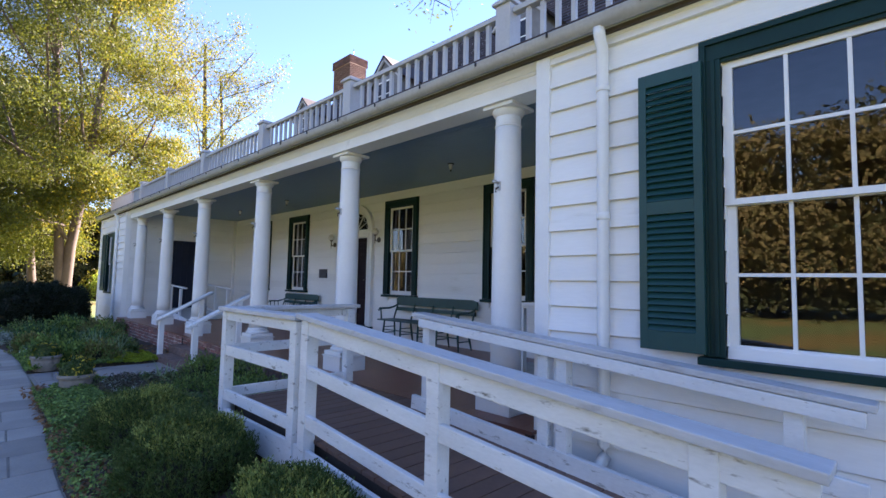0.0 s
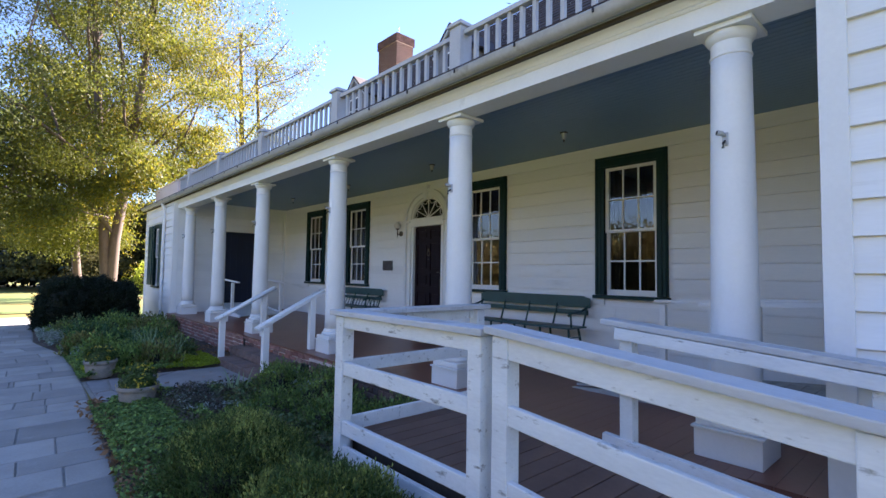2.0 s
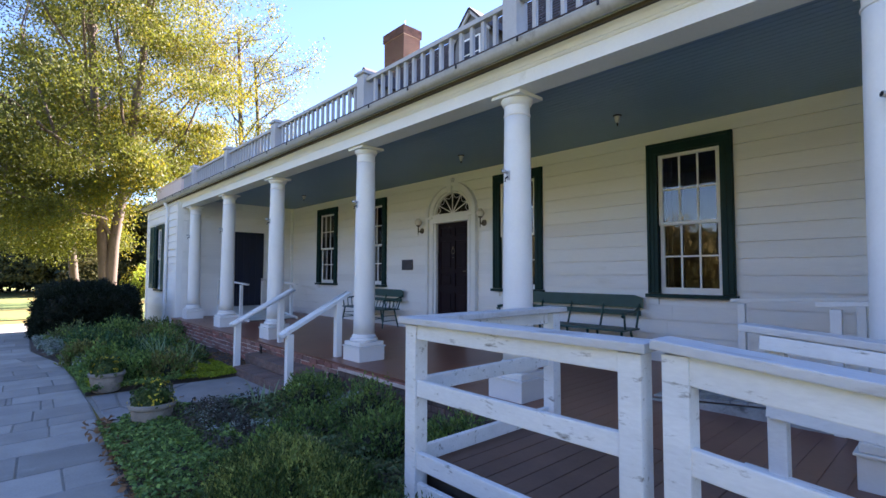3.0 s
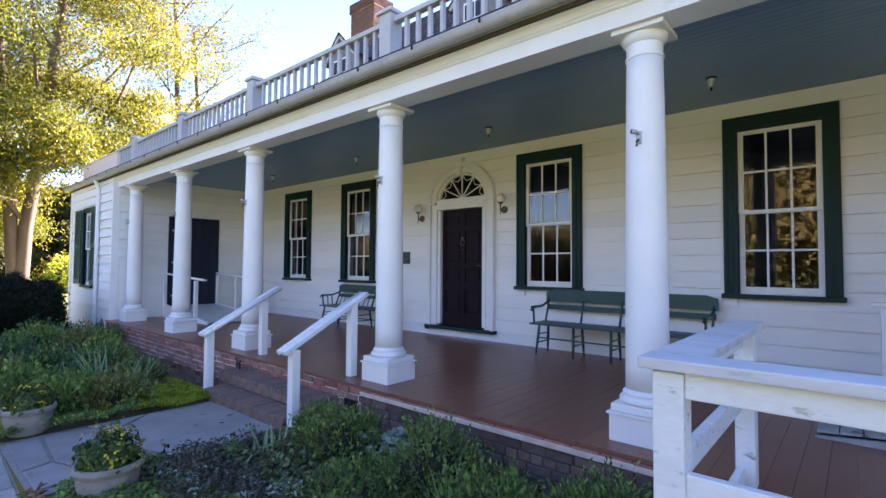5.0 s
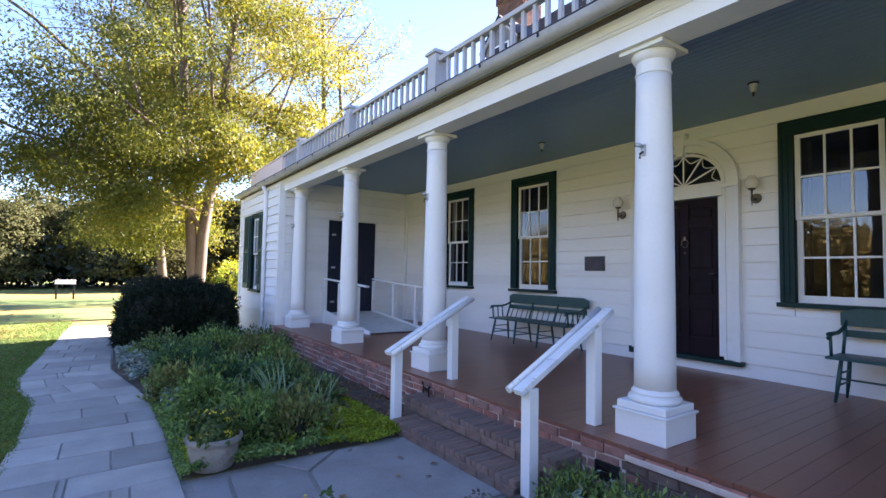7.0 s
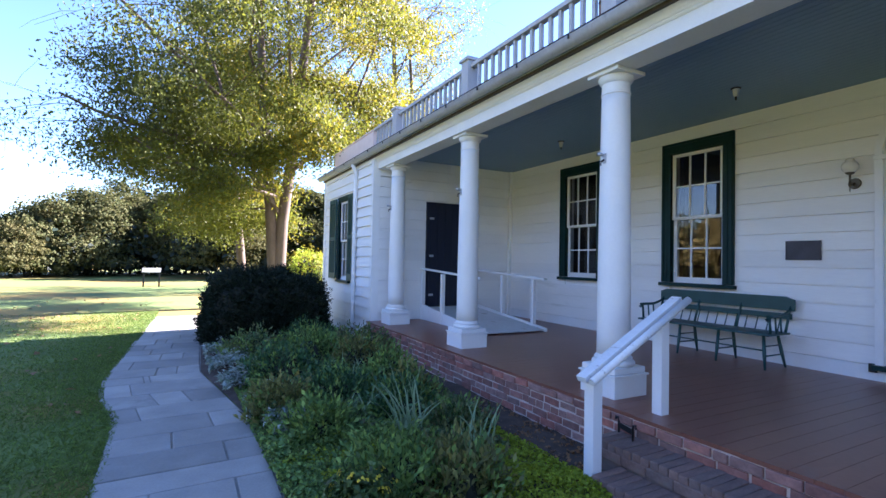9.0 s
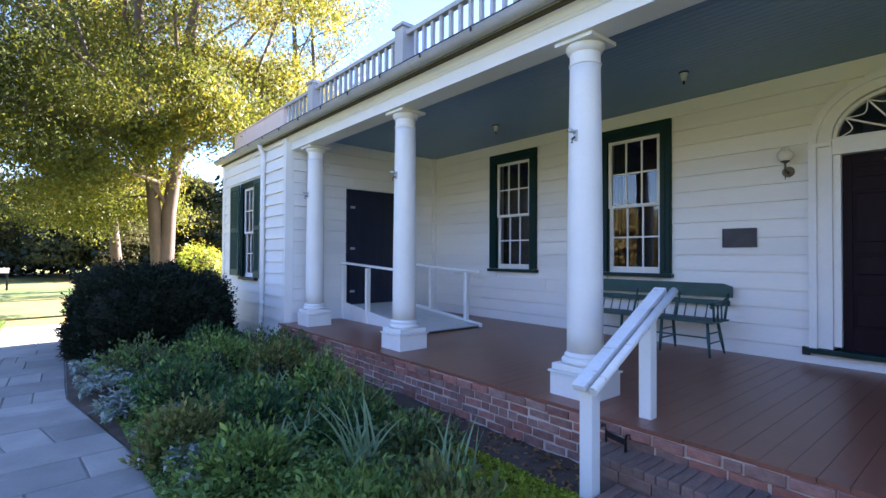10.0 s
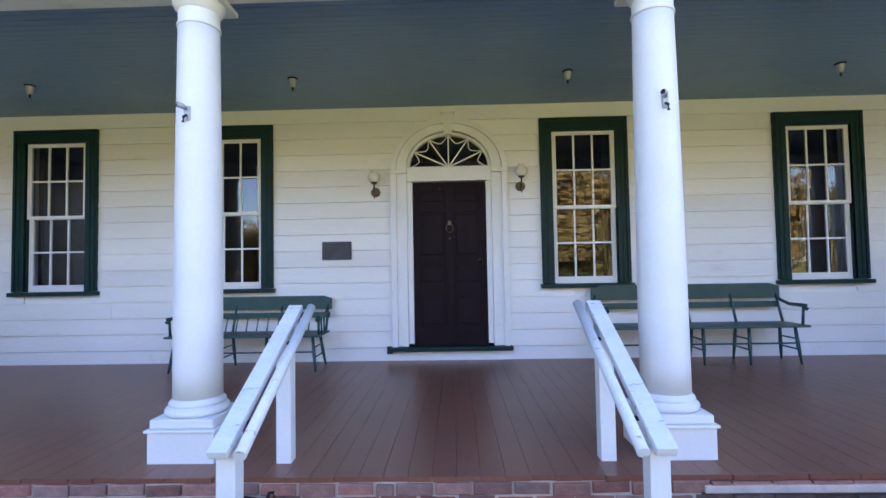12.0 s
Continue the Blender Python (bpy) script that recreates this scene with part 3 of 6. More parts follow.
# ---- windows ----
def sash_window(name, m, half, z0, z1, cols, label, trim=0.155, head=0.155, rows=2, shutters=(), shutter_top=0.03, shift=0.0):
    """A two-sash window facing local -x, its casing on the wall face at x = 0. z from the wall's foot."""
    root = thing(name, m, label, "window", kind="structure")
    fr = bmesh.new()
    for s in (-1, 1):
        a, b = sorted((s * half, s * (half - trim)))
        box(fr, -0.045, 0.0, a, b, z0 + 0.055, z1 - head, bevel=0.004)
        a, b = sorted((s * (half - 0.012), s * (half - 0.045)))
        box(fr, -0.062, -0.046, a, b, z0 + 0.06, z1 - 0.02, bevel=0.004)
        a, b = sorted((s * (half - 0.075), s * (half - 0.10)))
        box(fr, -0.056, -0.046, a, b, z0 + 0.06, z1 - head, bevel=0.003)
        a, b = sorted((s * (half - trim), s * (half - trim + 0.02)))
        box(fr, -0.03, 0.12, a, b, z0 + 0.055, z1 - head)
    box(fr, -0.045, 0.0, -half, half, z1 - head + 0.001, z1, bevel=0.004)
    box(fr, -0.064, -0.046, -half + 0.012, half - 0.012, z1 - 0.045, z1 - 0.012, bevel=0.004)
    box(fr, -0.03, 0.12, -half + trim, half - trim, z1 - head - 0.02, z1 - head)
    part("window_frame", fr, TRIM, root)
    part("window_sill", boxed(-0.085, 0.12, -half - 0.025, half + 0.025, z0, z0 + 0.05, bevel=0.006), TRIM, root)
    iw, lo, hi = half - trim - 0.003, z0 + 0.052, z1 - head - 0.022
    mid = (lo + hi) / 2 + shift
    stile, mun = 0.055, 0.022
    for nm, x, a, b in (("upper_sash", 0.0, mid - 0.02, hi), ("lower_sash", 0.038, lo, mid + 0.02)):
        sash = bmesh.new()
        rail_lo = 0.085 if nm == "lower_sash" else 0.04
        for s in (-1, 1):
            p, q = sorted((s * iw, s * (iw - stile)))
            box(sash, x, x + 0.034, p, q, a, b)
        box(sash, x + 0.001, x + 0.033, -iw + stile, iw - stile, a, a + rail_lo)
        box(sash, x + 0.001, x + 0.033, -iw + stile, iw - stile, b - 0.045, b)
        gw = (2 * (iw - stile) - (cols - 1) * mun) / cols
        gh = (b - a - rail_lo - 0.045 - (rows - 1) * mun) / rows
        for c in range(1, cols):
            y = -iw + stile + c * gw + (c - 1) * mun
            box(sash, x + 0.006, x + 0.030, y, y + mun, a + rail_lo, b - 0.045)
        for r in range(1, rows):
            z = a + rail_lo + r * gh + (r - 1) * mun
            box(sash, x + 0.007, x + 0.029, -iw + stile, iw - stile, z, z + mun)
        so = part(nm, sash, PAINT, root)
        for c in range(cols):
            for r in range(rows):
                y, z = -iw + stile + c * (gw + mun), a + rail_lo + r * (gh + mun)
                g = bmesh.new()
                tilt = random.uniform(-0.0012, 0.0012)
                v = [g.verts.new(p) for p in ((x + 0.018, y, z), (x + 0.018 + tilt, y + gw, z), (x + 0.018 + tilt, y + gw, z + gh), (x + 0.018, y, z + gh))]
                g.faces.new(v[::-1])
                pane = part("pane", g, GLASS, so)
                pane.visible_shadow = False
    for s, w, swing, inset in shutters:
        sh = bmesh.new()
        a0, h0, h1 = 0.0, z0 + 0.07, z1 - shutter_top
        fr0 = 0.055
        box(sh, -0.034, 0, 0, fr0, h0, h1, bevel=0.003)
        box(sh, -0.034, 0, w - fr0, w, h0, h1, bevel=0.003)
        hm = h0 + (h1 - h0) * 0.50
        for p, q in ((h0, h0 + 0.13), (hm - 0.04, hm + 0.05), (h1 - 0.09, h1)):
            box(sh, -0.033, -0.001, fr0, w - fr0, p, q)
        so = part("shutter", sh, SHUTTER, root, "dark green louvred shutter")
        so.matrix_basis = pose(-0.066, s * (half - inset), 0, 0, 0, swing) @ Matrix.Diagonal((1, s, 1, 1))
        slat = None
        for p, q in ((h0 + 0.13, hm - 0.04), (hm + 0.05, h1 - 0.09)):
            n = int((q - p) / 0.044)
            for k in range(n):
                z = p + (k + 0.5) * (q - p) / n
                if slat is None:
                    g = bmesh.new()
                    beam(g, (-0.017, fr0, 0), (-0.017, w - fr0, 0), 0.060, 0.008, up=(-0.82, 0, 0.57))
                    slat = part("louvre", g, SHUTTER, so)
                    slat.matrix_basis = pose(0, 0, z)
                else:
                    again(slat, pose(0, 0, z), so)
    return root


for i, c in enumerate(WINDOWS):
    sash_window(f"window_{i + 1}", pose(BACK - 0.022, c, 0), WIN_HALF, WIN_Z0, WIN_Z1, 3, "dark green framed sash window with white sashes, twelve panes", trim=0.15, head=0.15)
sash_window("window_5", pose(FRONT - 0.022, 0.385, 0), 0.63, 1.20, 3.36, 3, "large dark green framed sash window with an open louvred shutter", trim=0.13, head=0.15, shutters=((1, 0.42, 0, 0.03),), shutter_top=0.15, shift=0.035)
sash_window("window_6", pose(FRONT - 0.022, 18.89, 0), 0.46, 1.15, 3.12, 3, "dark green framed sash window with open shutters", trim=0.09, head=0.10, shutters=((1, 0.55, 0, 0.004), (-1, 0.36, 0, 0.004)))

# curtains just inside the porch windows
for c in WINDOWS:
    for s in (-1, 1):
        bm = bmesh.new()
        n = 14
        a = [bm.verts.new((BACK + 0.26 + 0.02 * math.sin(k * 1.9), c + s * (0.41 - 0.007 * k), 1.3)) for k in range(n)]
        b = [bm.verts.new((BACK + 0.26 + 0.02 * math.sin(k * 1.9), c + s * (0.41 - 0.007 * k), 3.45)) for k in range(n)]
        for k in range(n - 1):
            bm.faces.new((a[k], a[k + 1], b[k + 1], b[k]))
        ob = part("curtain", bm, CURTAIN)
        tagged(ob, "dull narrow curtain hanging inside a window", "curtain", "window curtains")


# ---- front door ----
def arch(a, h, zc, n=28):
    return [(a * math.cos(math.pi * k / n), zc + h * math.sin(math.pi * k / n)) for k in range(n + 1)]


def slab(bm, ring, x0, x1):
    """A flat outline in the y-z plane, from x0 to x1."""
    A = [bm.verts.new((x0, y, z)) for y, z in ring]
    B = [bm.verts.new((x1, y, z)) for y, z in ring]
    bm.faces.new(A), bm.faces.new(B[::-1])
    for k in range(len(ring)):
        j = (k + 1) % len(ring)
        bm.faces.new((A[j], A[k], B[k], B[j]))
    bmesh.ops.recalc_face_normals(bm, faces=bm.faces)
    return bm


def band(bm, outer, inner, x0, x1):
    """A strip between two open lines of equal count, from x0 to x1."""
    rows = [[bm.verts.new((x, y, z)) for y, z in line] for x, line in ((x0, outer), (x0, inner), (x1, inner), (x1, outer))]
    n = len(outer)
    for r, s in ((0, 1), (1, 2), (2, 3), (3, 0)):
        for k in range(n - 1):
            bm.faces.new((rows[r][k], rows[r][k + 1], rows[s][k + 1], rows[s][k]))
    for k in (0, n - 1):
        bm.faces.new([rows[r][k] for r in range(4)])
    bmesh.ops.recalc_face_normals(bm, faces=bm.faces)
    return bm


SPR = 2.93
door = thing("door_1", pose(BACK, DOOR_Y, 0), "closed dark brown six-panel front door under a fanlight", "door", kind="structure")
n = 28
outer = [(0.735, DOOR_Z0 - 0.03)] + arch(0.735, 0.64, SPR - 0.02, n) + [(-0.735, DOOR_Z0 - 0.03)]
midl = [(0.665, DOOR_Z0 - 0.03)] + arch(0.665, 0.57, SPR - 0.02, n) + [(-0.665, DOOR_Z0 - 0.03)]
innl = [(0.535, DOOR_Z0 - 0.03)] + arch(0.535, 0.455, SPR, n) + [(-0.535, DOOR_Z0 - 0.03)]
part("door_casing", band(bmesh.new(), outer, innl, -0.055, -0.005), PAINT, door)
part("casing_bead", band(bmesh.new(), outer, midl, -0.105, -0.056), PAINT, door)
inn2 = [(0.565, DOOR_Z0 - 0.03)] + arch(0.565, 0.48, SPR, n) + [(-0.565, DOOR_Z0 - 0.03)]
part("casing_bead", band(bmesh.new(), inn2, innl, -0.070, -0.056), PAINT, door)
jam = bmesh.new()
for s in (-1, 1):
    a, b = sorted((s * 0.532, s * (DOOR_HALF + 0.002)))
    box(jam, -0.04, 0.15, a, b, DOOR_Z0, DOOR_Z1 + 0.002)
part("door_jamb", jam, PAINT, door)
part("transom", boxed(-0.075, 0.14, -0.533, 0.533, DOOR_Z1 + 0.004, SPR - 0.012, bevel=0.008), PAINT, door)
key = [(-0.045, 3.33), (0.045, 3.33), (0.075, 3.60), (-0.075, 3.60)]
part("keystone", slab(bmesh.new(), key, -0.115, -0.01), PAINT, door)
part("keystone_cap", boxed(-0.125, -0.01, -0.088, 0.088, 3.603, 3.635, bevel=0.005), PAINT, door)
for s in (-1, 1):
    part("impost", boxed(-0.118, -0.057, s * 0.6375 - 0.105, s * 0.6375 + 0.105, SPR - 0.09, SPR - 0.045, bevel=0.006), PAINT, door)
part("threshold", boxed(-0.14, 0.12, -0.76, 0.76, DOOR_Z0 - 0.085, DOOR_Z0 - 0.032, bevel=0.008), TRIM, door, "dark green wooden threshold")
leafm = bmesh.new()
box(leafm, 0.045, 0.075, -DOOR_HALF, DOOR_HALF, DOOR_Z0 - 0.03, DOOR_Z1)
rails = (DOOR_Z0 - 0.03, DOOR_Z0 + 0.2), (1.30, 1.44), (1.70, 1.78), (2.36, 2.46), (DOOR_Z1 - 0.1, DOOR_Z1)
for s in (-1, 1):
    a, b = sorted((s * DOOR_HALF, s * (DOOR_HALF - 0.08)))
    box(leafm, 0.024, 0.046, a, b, DOOR_Z0 - 0.03, DOOR_Z1, bevel=0.003)
box(leafm, 0.024, 0.046, -0.05, 0.05, DOOR_Z0 - 0.03, DOOR_Z1, bevel=0.003)
for z0, z1 in rails:
    for s in (-1, 1):
        a, b = sorted((s * 0.051, s * (DOOR_HALF - 0.081)))
        box(leafm, 0.025, 0.0455, a, b, z0, z1)
dl = part("door_leaf", leafm, DOOR, door)
for (za, zb) in ((DOOR_Z0 + 0.2, 1.30), (1.44, 1.70), (1.78, 2.36), (2.46, DOOR_Z1 - 0.1)):
    for s in (-1, 1):
        a, b = sorted((s * 0.085, s * (DOOR_HALF - 0.115)))
        part("door_panel", boxed(0.030, 0.0449, a, b, za + 0.035, zb - 0.035, bevel=0.009), DOOR, dl)
bm = bmesh.new()
tube(bm, [(0.02 + 0.0 * a, 0.045 * math.sin(a), 2.15 + 0.055 * math.cos(a)) for a in [0.3 + k * 0.35 for k in range(17)]], 0.008, 8)
box(bm, 0.008, 0.024, -0.022, 0.022, 2.185, 2.245, bevel=0.006)
part("knocker", bm, BRASS, dl)
bm = bmesh.new()
tube(bm, [(0.024, -0.40, 1.74), (-0.01, -0.40, 1.74), (-0.022, -0.395, 1.74), (-0.024, -0.34, 1.735)], [0.016, 0.012, 0.012, 0.01], 10)
part("door_handle", bm, BRASS, dl)
bm = bmesh.new()
tube(bm, [(0.024, 0, 2.02), (0.015, 0, 2.02)], 0.012, 10)
tube(bm, [(0.024, 0.12, 2.66), (0.015, 0.12, 2.66)], 0.01, 10)
part("peephole", bm, BRASS, dl)
# fanlight
fan = part("fanlight_bars", band(bmesh.new(), arch(0.535, 0.455, SPR - 0.012, n), arch(0.50, 0.42, SPR - 0.012, n), -0.03, 0.06), PAINT, door)
bars = bmesh.new()
for k in range(1, 6):
    a = math.pi * k / 6
    e = (0.505 * math.cos(a), SPR - 0.01 + 0.425 * math.sin(a))
    beam(bars, (0.0, 0.0, SPR + 0.0), (0.0, e[0], e[1]), 0.016, 0.02, up=(1, 0, 0))
for k in range(6):
    a0, a1 = math.pi * k / 6, math.pi * (k + 1) / 6
    pts = []
    for j in range(9):
        f = j / 8
        a = a0 + (a1 - a0) * f
        s = 1 - 0.22 * math.sin(math.pi * f)
        pts.append((0.004, 0.50 * s * math.cos(a), SPR - 0.01 + 0.42 * s * math.sin(a)))
    tube(bars, pts, 0.007, 6)
box(bars, -0.008, 0.02, -0.5, 0.5, SPR - 0.014, SPR + 0.012)
part("fanlight_muntins", bars, PAINT, fan)
g = slab(bmesh.new(), arch(0.51, 0.43, SPR - 0.012, n), 0.022, 0.026)
part("pane", g, GLASS, fan).visible_shadow = False


def sconce(y, z):
    root = thing("wall_sconce", pose(BACK - 0.024, y, z), "brass wall sconce with a frosted glass globe beside the door", "wall lamp", "door sconces")
    bm = bmesh.new()
    tube(bm, [(0, 0, 0), (-0.02, 0, 0)], [0.062, 0.055], 18)
    part("back_plate", bm, BRASS, root)
    bm = bmesh.new()
    tube(bm, [(-0.02, 0, 0.0), (-0.06, 0, -0.03), (-0.10, 0, -0.02), (-0.115, 0, 0.03), (-0.115, 0, 0.10)], 0.011, 10)
    tube(bm, [(-0.115, 0, -0.10), (-0.115, 0, 0.02)], [0.004, 0.012], 8)
    arm = part("arm", bm, BRASS, root)
    part("gallery", lathe(bmesh.new(), [(0.016, 0.085), (0.04, 0.10), (0.046, 0.115)], 18, (-0.115, 0)), BRASS, arm)
    prof = [(0.045, 0.112)] + [(0.078 * math.cos(a), 0.175 + 0.072 * math.sin(a)) for a in [-0.85 + k * 0.2 for k in range(10)]] + [(0.04, 0.25), (0.036, 0.262)]
    part("globe", lathe(bmesh.new(), prof, 24, (-0.115, 0)), GLOBE, root)


sconce(10.68, 2.62)
sconce(8.84, 2.66)

plq = thing("plaque", pose(BACK - 0.026, 11.18, 1.885), "weathered bronze plaque with raised rim on the wall", "plaque")
part("plate", boxed(-0.018, 0.004, -0.185, 0.185, -0.115, 0.115, bevel=0.004), BRONZE, plq)
rim = bmesh.new()
for a in ((-0.185, 0.185, 0.103, 0.115), (-0.185, 0.185, -0.115, -0.103), (-0.185, -0.173, -0.1025, 0.1025), (0.173, 0.185, -0.1025, 0.1025)):
    box(rim, -0.026, -0.019, *a)
part("rim", rim, BRONZE, plq)
for k in range(6):
    part("text_bar", boxed(-0.0215, -0.0185, -0.14 + 0.012 * (k % 3), 0.14 - 0.018 * (k % 2), 0.072 - 0.028 * k, 0.080 - 0.028 * k), BRONZE, plq)

# dark plank door in the side wall
dd = thing("door_2", pose(5.20, SIDE_L - 0.02, 0), "closed dark navy plank side door with metal hinges", "door", kind="structure")
part("door_frame", boxed(-0.60, 0.60, -0.035, 0.012, 0.70, 2.89, bevel=0.004), NAVY, dd)
for k in range(6):
    part("plank", boxed(-0.54 + 0.18 * k + 0.002, -0.36 + 0.18 * k - 0.002, -0.052, -0.036, 0.735, 2.84, bevel=0.002), NAVY, dd)
for z in (0.98, 1.78, 2.55):
    part("hinge", boxed(-0.54, -0.44, -0.062, -0.053, z - 0.022, z + 0.022, bevel=0.003), CHROME, dd)


# ---- short ramps on the porch floor, to the side doors ----
def porch_ramp(m, deckmat, sides, sidemat=PAINT):
    """Runs from the side wall at local y = 0 out along +y; x across. sides: for each side its sign, posts and rail's length."""
    root = thing("porch_ramp", m, "white and grey wooden ramp with low white handrails on the porch", "ramp", "porch ramps")
    L, W, H = 2.40, 1.24, 0.21
    n = 18
    for k in range(n):
        y0, y1 = L * k / n, L * (k + 1) / n - 0.008
        z0, z1 = H * (1 - y0 / L) + 0.03, H * (1 - y1 / L) + 0.03
        bm = bmesh.new()
        beam(bm, (0, y0, z0), (0, y1, z1), W - 0.1, 0.02)
        part("ramp_board", bm, deckmat, root)
    for s, posts, end in sides:
        rise = 0.10 if sidemat is PAINT else 0.02
        bm = slab(bmesh.new(), [(0, 0), (L, 0), (L, rise * 0.6), (0, H + rise)], -0.02, 0.02)
        ob = part("ramp_side", bm, sidemat, root)
        ob.location = (s * W / 2, 0, 0)
        for y in posts:
            zz = H * (1 - y / L)
            part("post", boxed(s * W / 2 - 0.035, s * W / 2 + 0.035, y - 0.035, y + 0.035, 0.0, 0.86 + zz * 0.6, bevel=0.004), PAINT, root)
        bm = bmesh.new()
        beam(bm, (s * W / 2, 0.0, 0.90 + H * 0.6), (s * W / 2, end, 0.90 + H * 0.6 * (1 - end / L)), 0.075, 0.035, 0.005)
        part("handrail", bm, PAINT, root)
    return root


porch_ramp(pose(5.15, SIDE_L - 0.03, DECKZ, 0, 0, 180), METAL, ((-1, (0.06, 1.09, 2.04), 2.36), (1, (0.06, 0.90, 1.80), 2.24)))
porch_ramp(pose(5.25, SIDE_R + 0.03, DECKZ), PLANK, ((-1, (0.06, 0.98), 1.10), (1, (0.06, 0.98, 1.96), 2.06)), PLANK)


# ---- benches ----
def bench(name, m, length, spindles, label):
    """Slatted spindle-back settee; x runs back to the wall, y along."""
    root = thing(name, m, label, "bench")
    h = length / 2
    part("seat", boxed(-0.02, 0.44, -h, h, 0.430, 0.456, bevel=0.010), BENCH, root)
    bm = bmesh.new()
    nb = 18
    top = [(-h - 0.01 + 2 * (h + 0.01) * k / nb, 0.90 + (0.018 if 0 < k < nb else -0.02)) for k in range(nb + 1)]
    ring = [(-h - 0.01, 0.735)] + [(h + 0.01, 0.735)] + top[::-1]
    slab(bm, ring, -0.010, 0.014)
    ob = part("crest_rail", bm, BENCH, root)
    ob.matrix_basis = pose(0.515, 0, 0)
    bm = bmesh.new()
    beam(bm, (0.492, -h + 0.01, 0.66), (0.492, h - 0.01, 0.66), 0.02, 0.075, 0.004)
    part("back_rail", bm, BENCH, root)
    nst = max(3, round(length / 0.62) + 1)
    for k in range(nst):
        y = -h + 0.035 + (length - 0.07) * k / (nst - 1)
        bm = bmesh.new()
        tube(bm, [(0.40, y, 0.455), (0.47, y, 0.66), (0.518, y, 0.80)], [0.016, 0.015, 0.013], 8)
        part("stile", bm, BENCH, root)
    if spindles:
        ns = round(length / 0.13)
        for k in range(1, ns):
            y = -h + length * k / ns
            bm = bmesh.new()
            tube(bm, [(0.41, y, 0.455), (0.475, y, 0.63)], [0.009, 0.007], 6)
            part("spindle", bm, BENCH, root)
    for s in (-1, 1):
        bm = bmesh.new()
        y = s * (h - 0.03)
        tube(bm, [(0.49, y, 0.74), (0.40, y, 0.705), (0.28, y, 0.675), (0.10, y, 0.675), (0.02, y, 0.67), (-0.005, y, 0.645), (0.01, y, 0.625)], [0.018, 0.018, 0.02, 0.022, 0.026, 0.022, 0.014], 10)
        part("arm", bm, BENCH, root)
        for x in ((0.05, 0.17, 0.28) if spindles else (0.05,)):
            bm = bmesh.new()
            tube(bm, [(x + 0.02, y, 0.455), (x, y, 0.665)], [0.011, 0.011] if x > 0.1 else [0.016, 0.014], 8)
            part("arm_post", bm, BENCH, root)
    nl = 4 if spindles else 5
    for k in range(nl):
        y = -h + 0.10 + (length - 0.2) * k / (nl - 1)
        lean = 0.05 * (1 if k == nl - 1 else -1 if k == 0 else 0)
        for x0, x1 in ((0.06 if spindles else 0.10, 0.0 if spindles else 0.085), (0.36, 0.43)):
            bm = bmesh.new()
            tube(bm, [(x0, y, 0.43), (x0 + (x1 - x0) * 0.5, y + lean * 0.5, 0.2), (x1, y + lean, 0.0)], [0.017, 0.021, 0.012], 8)
            part("leg", bm, BENCH, root)
        bm = bmesh.new()
        tube(bm, [(0.03 if spindles else 0.095, y + lean * 0.55, 0.17), (0.395, y + lean * 0.55, 0.17)], [0.010, 0.010], 8)
        part("stretcher", bm, BENCH, root)
        bm = bmesh.new()
        tube(bm, [(0.04 if spindles else 0.097, y + lean * 0.3, 0.29), (0.38, y + lean * 0.3, 0.29)], [0.009, 0.009], 8)
        part("stretcher", bm, BENCH, root)
    for k in range(nl - 1):
        y0 = -h + 0.10 + (length - 0.2) * k / (nl - 1)
        y1 = -h + 0.10 + (length - 0.2) * (k + 1) / (nl - 1)
        bm = bmesh.new()
        xs = 0.035 if spindles else 0.095
        tube(bm, [(xs, y0, 0.24), (xs, y1, 0.24)], 0.010, 8)
        part("stretcher", bm, BENCH, root)
    return root


bench("bench", pose(6.13, 6.88, DECKZ) @ Matrix.Diagonal((1, 1, 0.985, 1)), 2.26, False, "long dark green painted wooden bench against the wall")
bench("bench", pose(6.13, 12.14, DECKZ) @ Matrix.Diagonal((1, 1, 0.91, 1)), 1.80, True, "dark green wooden bench with a spindle back")


# ---- balustrade on the roof ----
bal = thing("balustrade", None, "weathered grey-white wooden balustrade along the roof edge, backlit shade in its paint", "balustrade")
BX = 3.73
post = None
for y in (-3.1, -0.1) + COLUMNS:
    if post is None:
        bm = bmesh.new()
        box(bm, -0.09, 0.09, -0.09, 0.09, 3.836, 4.50, bevel=0.005)
        box(bm, -0.10, 0.10, -0.10, 0.10, 3.836, 4.02, bevel=0.005)
        box(bm, -0.12, 0.12, -0.12, 0.12, 4.502, 4.535, bevel=0.006)
        box(bm, -0.10, 0.10, -0.10, 0.10, 4.537, 4.56, bevel=0.008)
        post = part("baluster_post", bm, GREYBACKLIT, bal)
        post.matrix_basis = pose(BX, y, 0)
    else:
        again(post, pose(BX, y, 0), bal)
stops = [-3.1, -0.1, *COLUMNS, 17.8]
one = None
